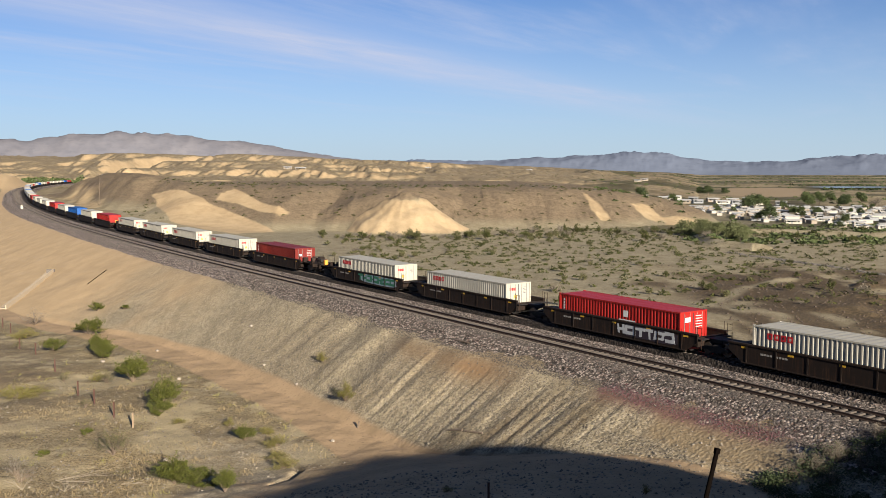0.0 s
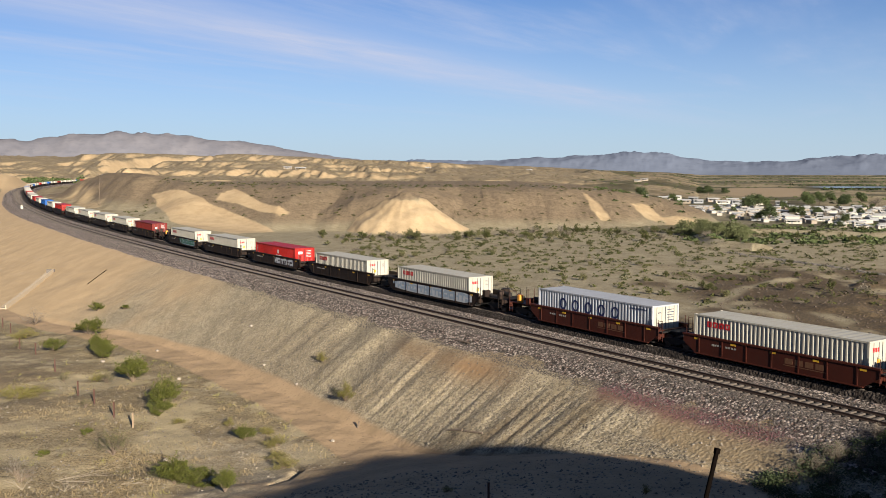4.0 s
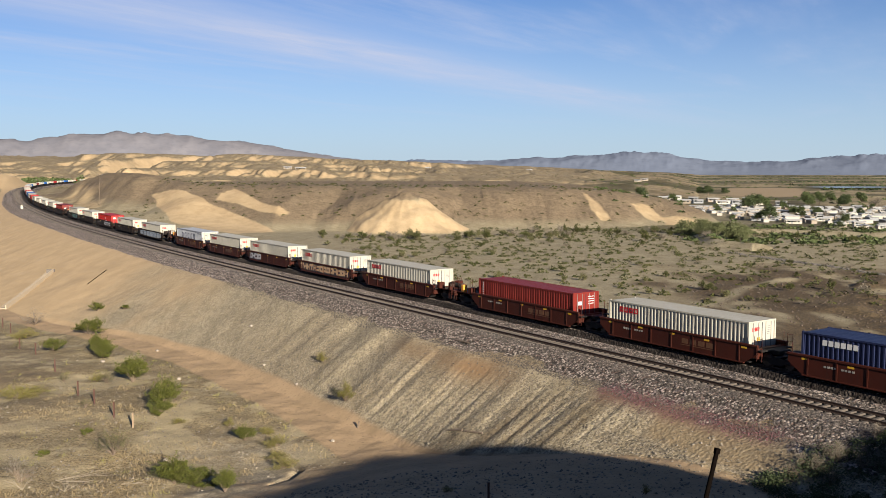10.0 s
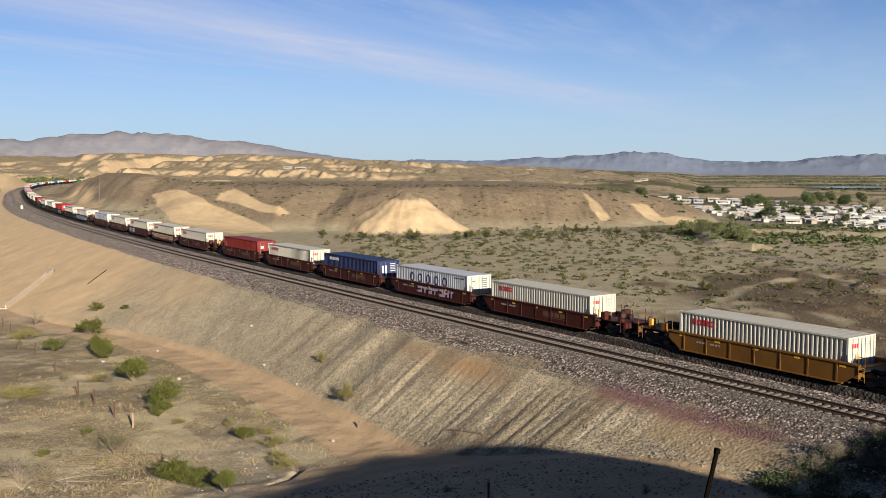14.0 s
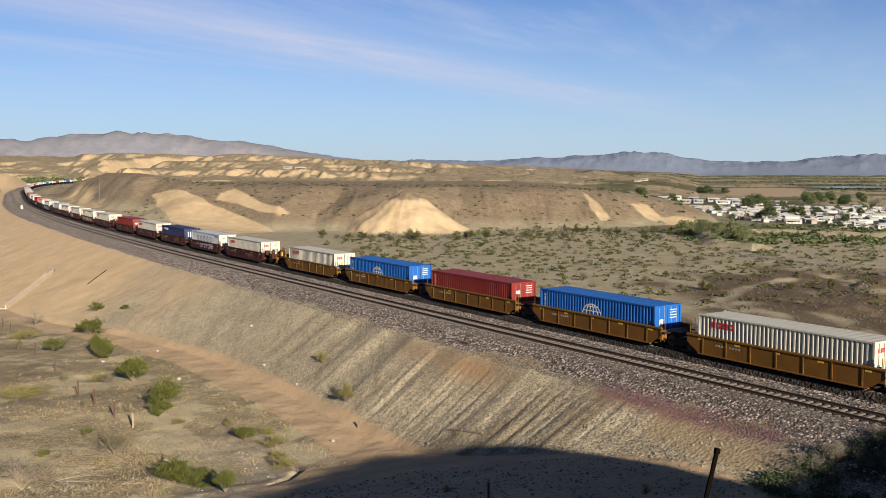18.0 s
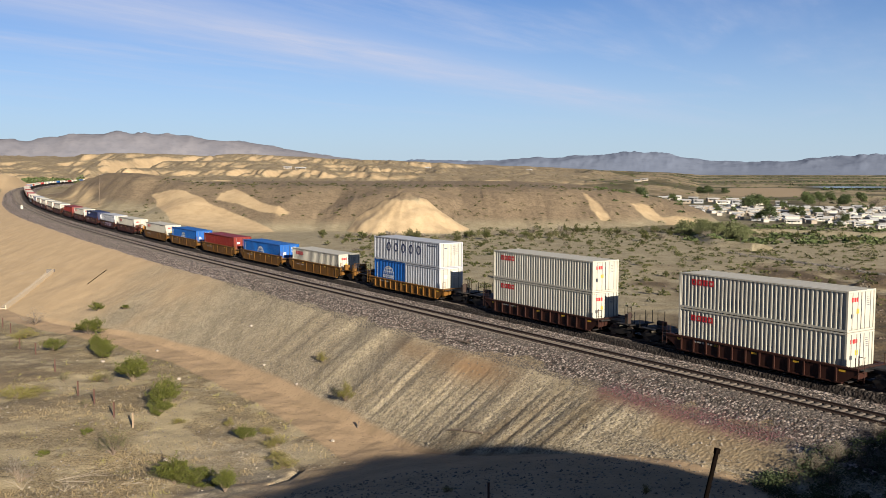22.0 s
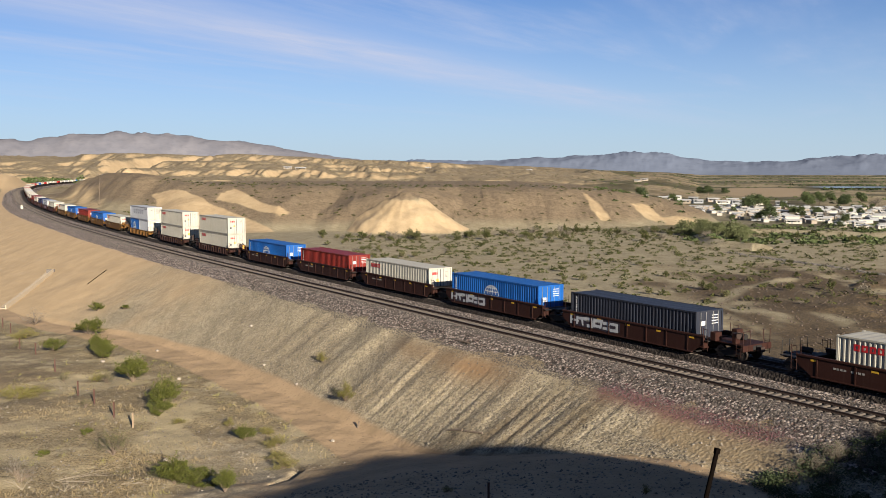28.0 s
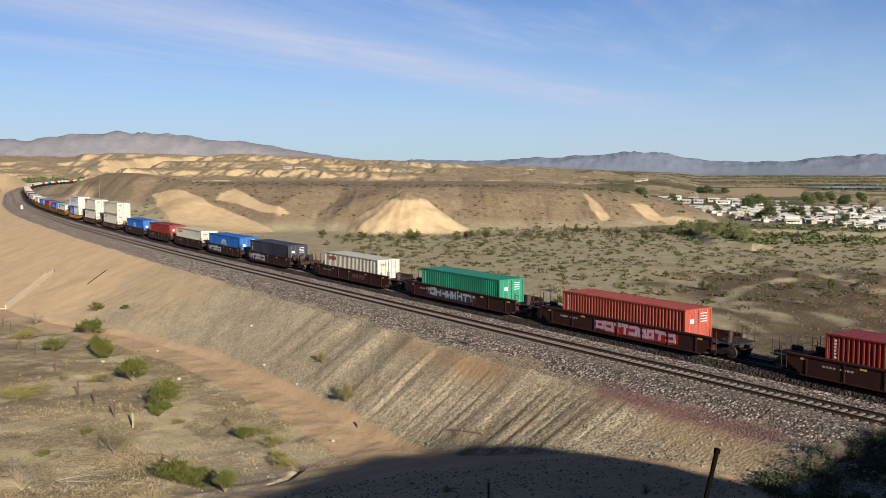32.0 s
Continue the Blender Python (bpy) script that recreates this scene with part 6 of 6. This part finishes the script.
v = []
for i in range(25):
    x = 395 + i * 22
    for w in (-1, 1):
        v.append((x, 1010 - 0.05 * x + 18 * math.sin(i * 0.5) + w * (26 + 8 * math.sin(i)), -4.6))
tagged(mesh_ob("water", v, [(2 * i, 2 * i + 2, 2 * i + 3, 2 * i + 1) for i in range(24)], water_material()), "pale blue river reach across the plain", "water", kind="structure")

# ---------------------------------------------------------------- the train, from the units nearest to the overlook outwards
SPRAY_PEACH = plain("peach_spray_paint", (0.422, 0.272, 0.150), 0.6, 0, 3, 0.15, 0.0)
SPRAY_SILVER = plain("silver_spray_paint", (0.326, 0.333, 0.340), 0.5, 0.0, 3, 0.15, 0.0)
SPRAY_BLUE = plain("pale_blue_spray_paint", (0.204, 0.245, 0.286), 0.6, 0, 3, 0.15, 0.0)
SPRAY_GREEN = plain("green_spray_paint", (0.020, 0.109, 0.061), 0.6, 0, 3, 0.15, 0.0)
SPRAY_DARK = plain("dark_spray_paint", (0.020, 0.014, 0.020), 0.6, 0, 3, 0.15, 0.0)
SPRAY_PINK = plain("lilac_spray_paint", (0.286, 0.218, 0.272), 0.6, 0, 3, 0.15, 0.0)

BOXES = {
    "w": lambda far=False: container(BOX_L, WHITE, "white corrugated steel shipping container with red marks, in a well car", logo_red_bars, far=far),
    "c": lambda far=False: container(BOX_L, GREY, "pale grey corrugated shipping container with navy marks, in a well car", logo_navy_row, WHITE, far=far),
    "b": lambda far=False: container(BOX_L, BLUE, "bright blue corrugated shipping container with a white globe mark", logo_globe, far=far),
    "n": lambda far=False: container(BOX_L, NAVY, "navy blue corrugated shipping container with white marks", logo_small_row, far=far),
    "k": lambda far=False: container(BOX_L, BLACK, "charcoal black corrugated shipping container with white marks", logo_plain, far=far),
    "d": lambda far=False: container(BOX_L, DARKRED, "dark oxide-red corrugated shipping container in a well car", logo_plain, far=far),
    "r": lambda far=False: container(BOX_L, RED, "bright red corrugated shipping container with a white mark", logo_white, far=far),
    "q": lambda far=False: container(BOX_L, BRICK, "faded brick-red corrugated shipping container with white marks", logo_plain, far=far),
    "g": lambda far=False: container(BOX_L, GREEN, "sea-green corrugated shipping container with white number bars", logo_plain, far=far),
    "b20": lambda far=False: container(BOX_L / 2 - 0.04, BLUE, "short bright blue shipping container with a white globe mark", logo_globe, far=far),
    "c20": lambda far=False: container(BOX_L / 2 - 0.04, GREY, "short pale grey shipping container with navy marks", logo_plain, WHITE, far=far),
}
CARS = {
    "black": dict(well=15.9, pitch=20.2, mat=WELL_BLACK, label="sooty black well car platform carrying a container", marks=side_marks),
    "red": dict(well=14.0, pitch=17.65, mat=WELL_RED, label="oxide-brown well car platform carrying a container", marks=marks_mark),
    "yellow": dict(well=14.0, pitch=17.65, mat=WELL_YELLOW, label="dirty yellow well car platform carrying a container", marks=side_marks),
    "stack": dict(well=14.2, pitch=22.4, mat=WELL_YELLOW, label="ribbed dirty-yellow well car carrying stacked containers", ribbed=True, single=True, tail_bogie=True, marks=side_marks, top=1.0),
    "stackdark": dict(well=14.2, pitch=22.4, mat=WELL_BROWN, label="ribbed dark brown well car carrying stacked containers", ribbed=True, single=True, tail_bogie=True, marks=side_marks, top=1.0),
    "brown": dict(well=14.0, pitch=17.65, mat=WELL_BROWN, label="dark brown well car platform carrying a container", marks=side_marks),
    "long": dict(well=17.6, pitch=22.4, mat=WELL_BROWN, label="long dark brown well car platform carrying a container", marks=marks_mark, single=True, tail_bogie=True),
    "black_spray": dict(well=15.9, pitch=20.2, mat=WELL_BLACK, label="black well car platform with silver graffiti carrying a container", marks=graffiti(SPRAY_SILVER, SPRAY_DARK, -6.4, -1.2, 3)),
    "black_pale": dict(well=15.9, pitch=20.2, mat=WELL_BLACK, label="black well car platform covered in pale graffiti", marks=graffiti(SPRAY_BLUE, SPRAY_SILVER, -7.2, 6.6, 8)),
    "black_green": dict(well=15.9, pitch=20.2, mat=WELL_BLACK, label="black well car platform with green graffiti", marks=graffiti(SPRAY_GREEN, SPRAY_BLUE, -7.0, 0.5, 9)),
    "red_peach": dict(well=14.0, pitch=17.65, mat=WELL_RED, label="oxide-brown well car platform with large peach graffiti letters", marks=graffiti(SPRAY_PEACH, SPRAY_DARK, -6.6, 6.2, 5)),
    "red_silver": dict(well=14.0, pitch=17.65, mat=WELL_RED, label="oxide-brown well car platform with silver graffiti", marks=graffiti(SPRAY_SILVER, SPRAY_DARK, 2.4, 6.4, 6)),
    "red_line": dict(well=14.0, pitch=17.65, mat=WELL_RED, label="oxide-brown well car platform with tan graffiti", marks=graffiti(SPRAY_PINK, WELL_BROWN, -4.6, 2.2, 15)),
    "brown_silver": dict(well=14.0, pitch=17.65, mat=WELL_BROWN, label="dark brown well car platform with silver graffiti", marks=graffiti(SPRAY_SILVER, SPRAY_DARK, 1.0, 6.4, 11)),
    "long_lilac": dict(well=17.6, pitch=22.4, mat=WELL_BROWN, label="long dark brown well car with lilac graffiti carrying a container", marks=graffiti(SPRAY_PINK, RED, -6.0, 2.0, 12), single=True, tail_bogie=True),
    "long_grey": dict(well=17.6, pitch=22.4, mat=WELL_BROWN, label="long dark brown well car with grey graffiti carrying a container", marks=graffiti(SPRAY_BLUE, SPRAY_DARK, -3.0, 5.0, 13), single=True, tail_bogie=True),
}
# trailing end of each container at the clip's start, its kind, its car and the car's place in its set (h: head, m: middle, t: tail, s: single)
UNITS = [
    (55.0, "w", "black_green", "h"), (35.0, "w", "black", "m"), (14.2, "r", "black_spray", "m"), (-5.6, "w", "black", "m"), (-26.0, "w", "black_pale", "t"),
    (-50.0, "c", "red", "h"), (-67.5, "w", "red", "m"), (-85.0, "w", "red_silver", "m"), (-102.8, "w", "red_peach", "m"), (-120.5, "w", "red", "t"),
    (-142.5, "d", "red", "h"), (-160.2, "w", "red", "m"), (-177.7, "n", "red", "m"), (-195.4, "c", "red_line", "m"), (-212.8, "w", "red", "t"),
    (-235.8, "w", "yellow", "h"), (-253.4, "b", "yellow", "m"), (-271.2, "d", "yellow", "m"), (-288.7, "b", "yellow", "m"), (-306.3, "w", "yellow", "t"),
    (-328.6, "stack_c", "stack", "s"), (-351.2, "stack_w", "stackdark", "s"), (-373.8, "stack_w", "stackdark", "s"),
    (-395.8, "b", "brown", "h"), (-413.9, "d", "brown", "m"), (-431.6, "w", "brown", "m"), (-449.3, "b", "brown_silver", "m"), (-467.0, "k", "brown_silver", "t"),
    (-491.5, "w", "long", "s"), (-514.3, "g", "long_grey", "s"), (-536.6, "q", "long_lilac", "s"), (-561.4, "d", "long", "s"),
]
# the sets already round the bend
AHEAD = ["dwwww", "rwbwr", "wwwrw", "cwwbw", "wdwwb", "wwrwc", "bwwdw", "wwwbr"]
q0 = 81.0
for colours in AHEAD:
    for i, c in enumerate(colours):
        UNITS.insert(0, (q0, c, "black", "tmmmh"[i]))
        q0 += 20.2
    q0 += 3.0

LIFT = {"black": 0.18, "red": 0.30, "yellow": 0.32, "stack": 0.58, "stackdark": 0.58, "brown": 0.42, "long": 0.42}
MOVING = []
made_boxes, made_cars = {}, {}


def take(store, key, build):
    if key not in store:
        store[key] = build()
        return store[key]
    return copy_thing(store[key], Matrix())


def take_car(kind, place, far):
    spec = dict(CARS[kind], far=far)
    spec["outer"] = {"h": 1, "t": -1}.get(place, 0)
    return take(made_cars, (kind, place in "ht" and place, far), lambda: well_car(**spec))


for q, cargo, car, place in UNITS:
    mid = q + BOX_L / 2
    base = LIFT[car.split("_")[0]]
    pitch = CARS[car]["pitch"]
    far = q > 170
    MOVING.append((take_car(car, place, far), mid, 0.0, pitch))
    if cargo.startswith("stack"):
        upper = cargo[-1]
        if upper == "c":
            MOVING.append((take(made_boxes, "b20", BOXES["b20"]), mid + BOX_L / 4, base, pitch))
            MOVING.append((take(made_boxes, "c20", BOXES["c20"]), mid - BOX_L / 4, base, pitch))
        else:
            MOVING.append((take(made_boxes, (upper, False), BOXES[upper]), mid, base, pitch))
        MOVING.append((take(made_boxes, (upper, False), BOXES[upper]), mid, base + BOX_H + 0.02, pitch))
    else:
        MOVING.append((take(made_boxes, (cargo, far), lambda: BOXES[cargo](far)), mid, base, pitch))


def travelled(t):
    """Metres that the train has gone by: it gathers speed a little."""
    return 17.165 * t + 0.0165 * (t - 15) ** 2


def motions():
    for ob, mid, lift, pitch in MOVING:
        rows = []
        for k in range(17):
            t = 2.0 * k
            s = mid + travelled(t)
            x0, y0, z0, _ = on_line(s - pitch / 2)
            x1, y1, z1, _ = on_line(s + pitch / 2)
            cx, cy, cz, _ = on_line(s)
            head = math.degrees(math.atan2(y1 - y0, x1 - x0))
            tilt = -math.degrees(math.atan2(z1 - z0, pitch))
            rows.append((t, pose(float(cx), float(cy), float(cz) + lift, 0, tilt, head)))
        walk(ob, rows)


motions()
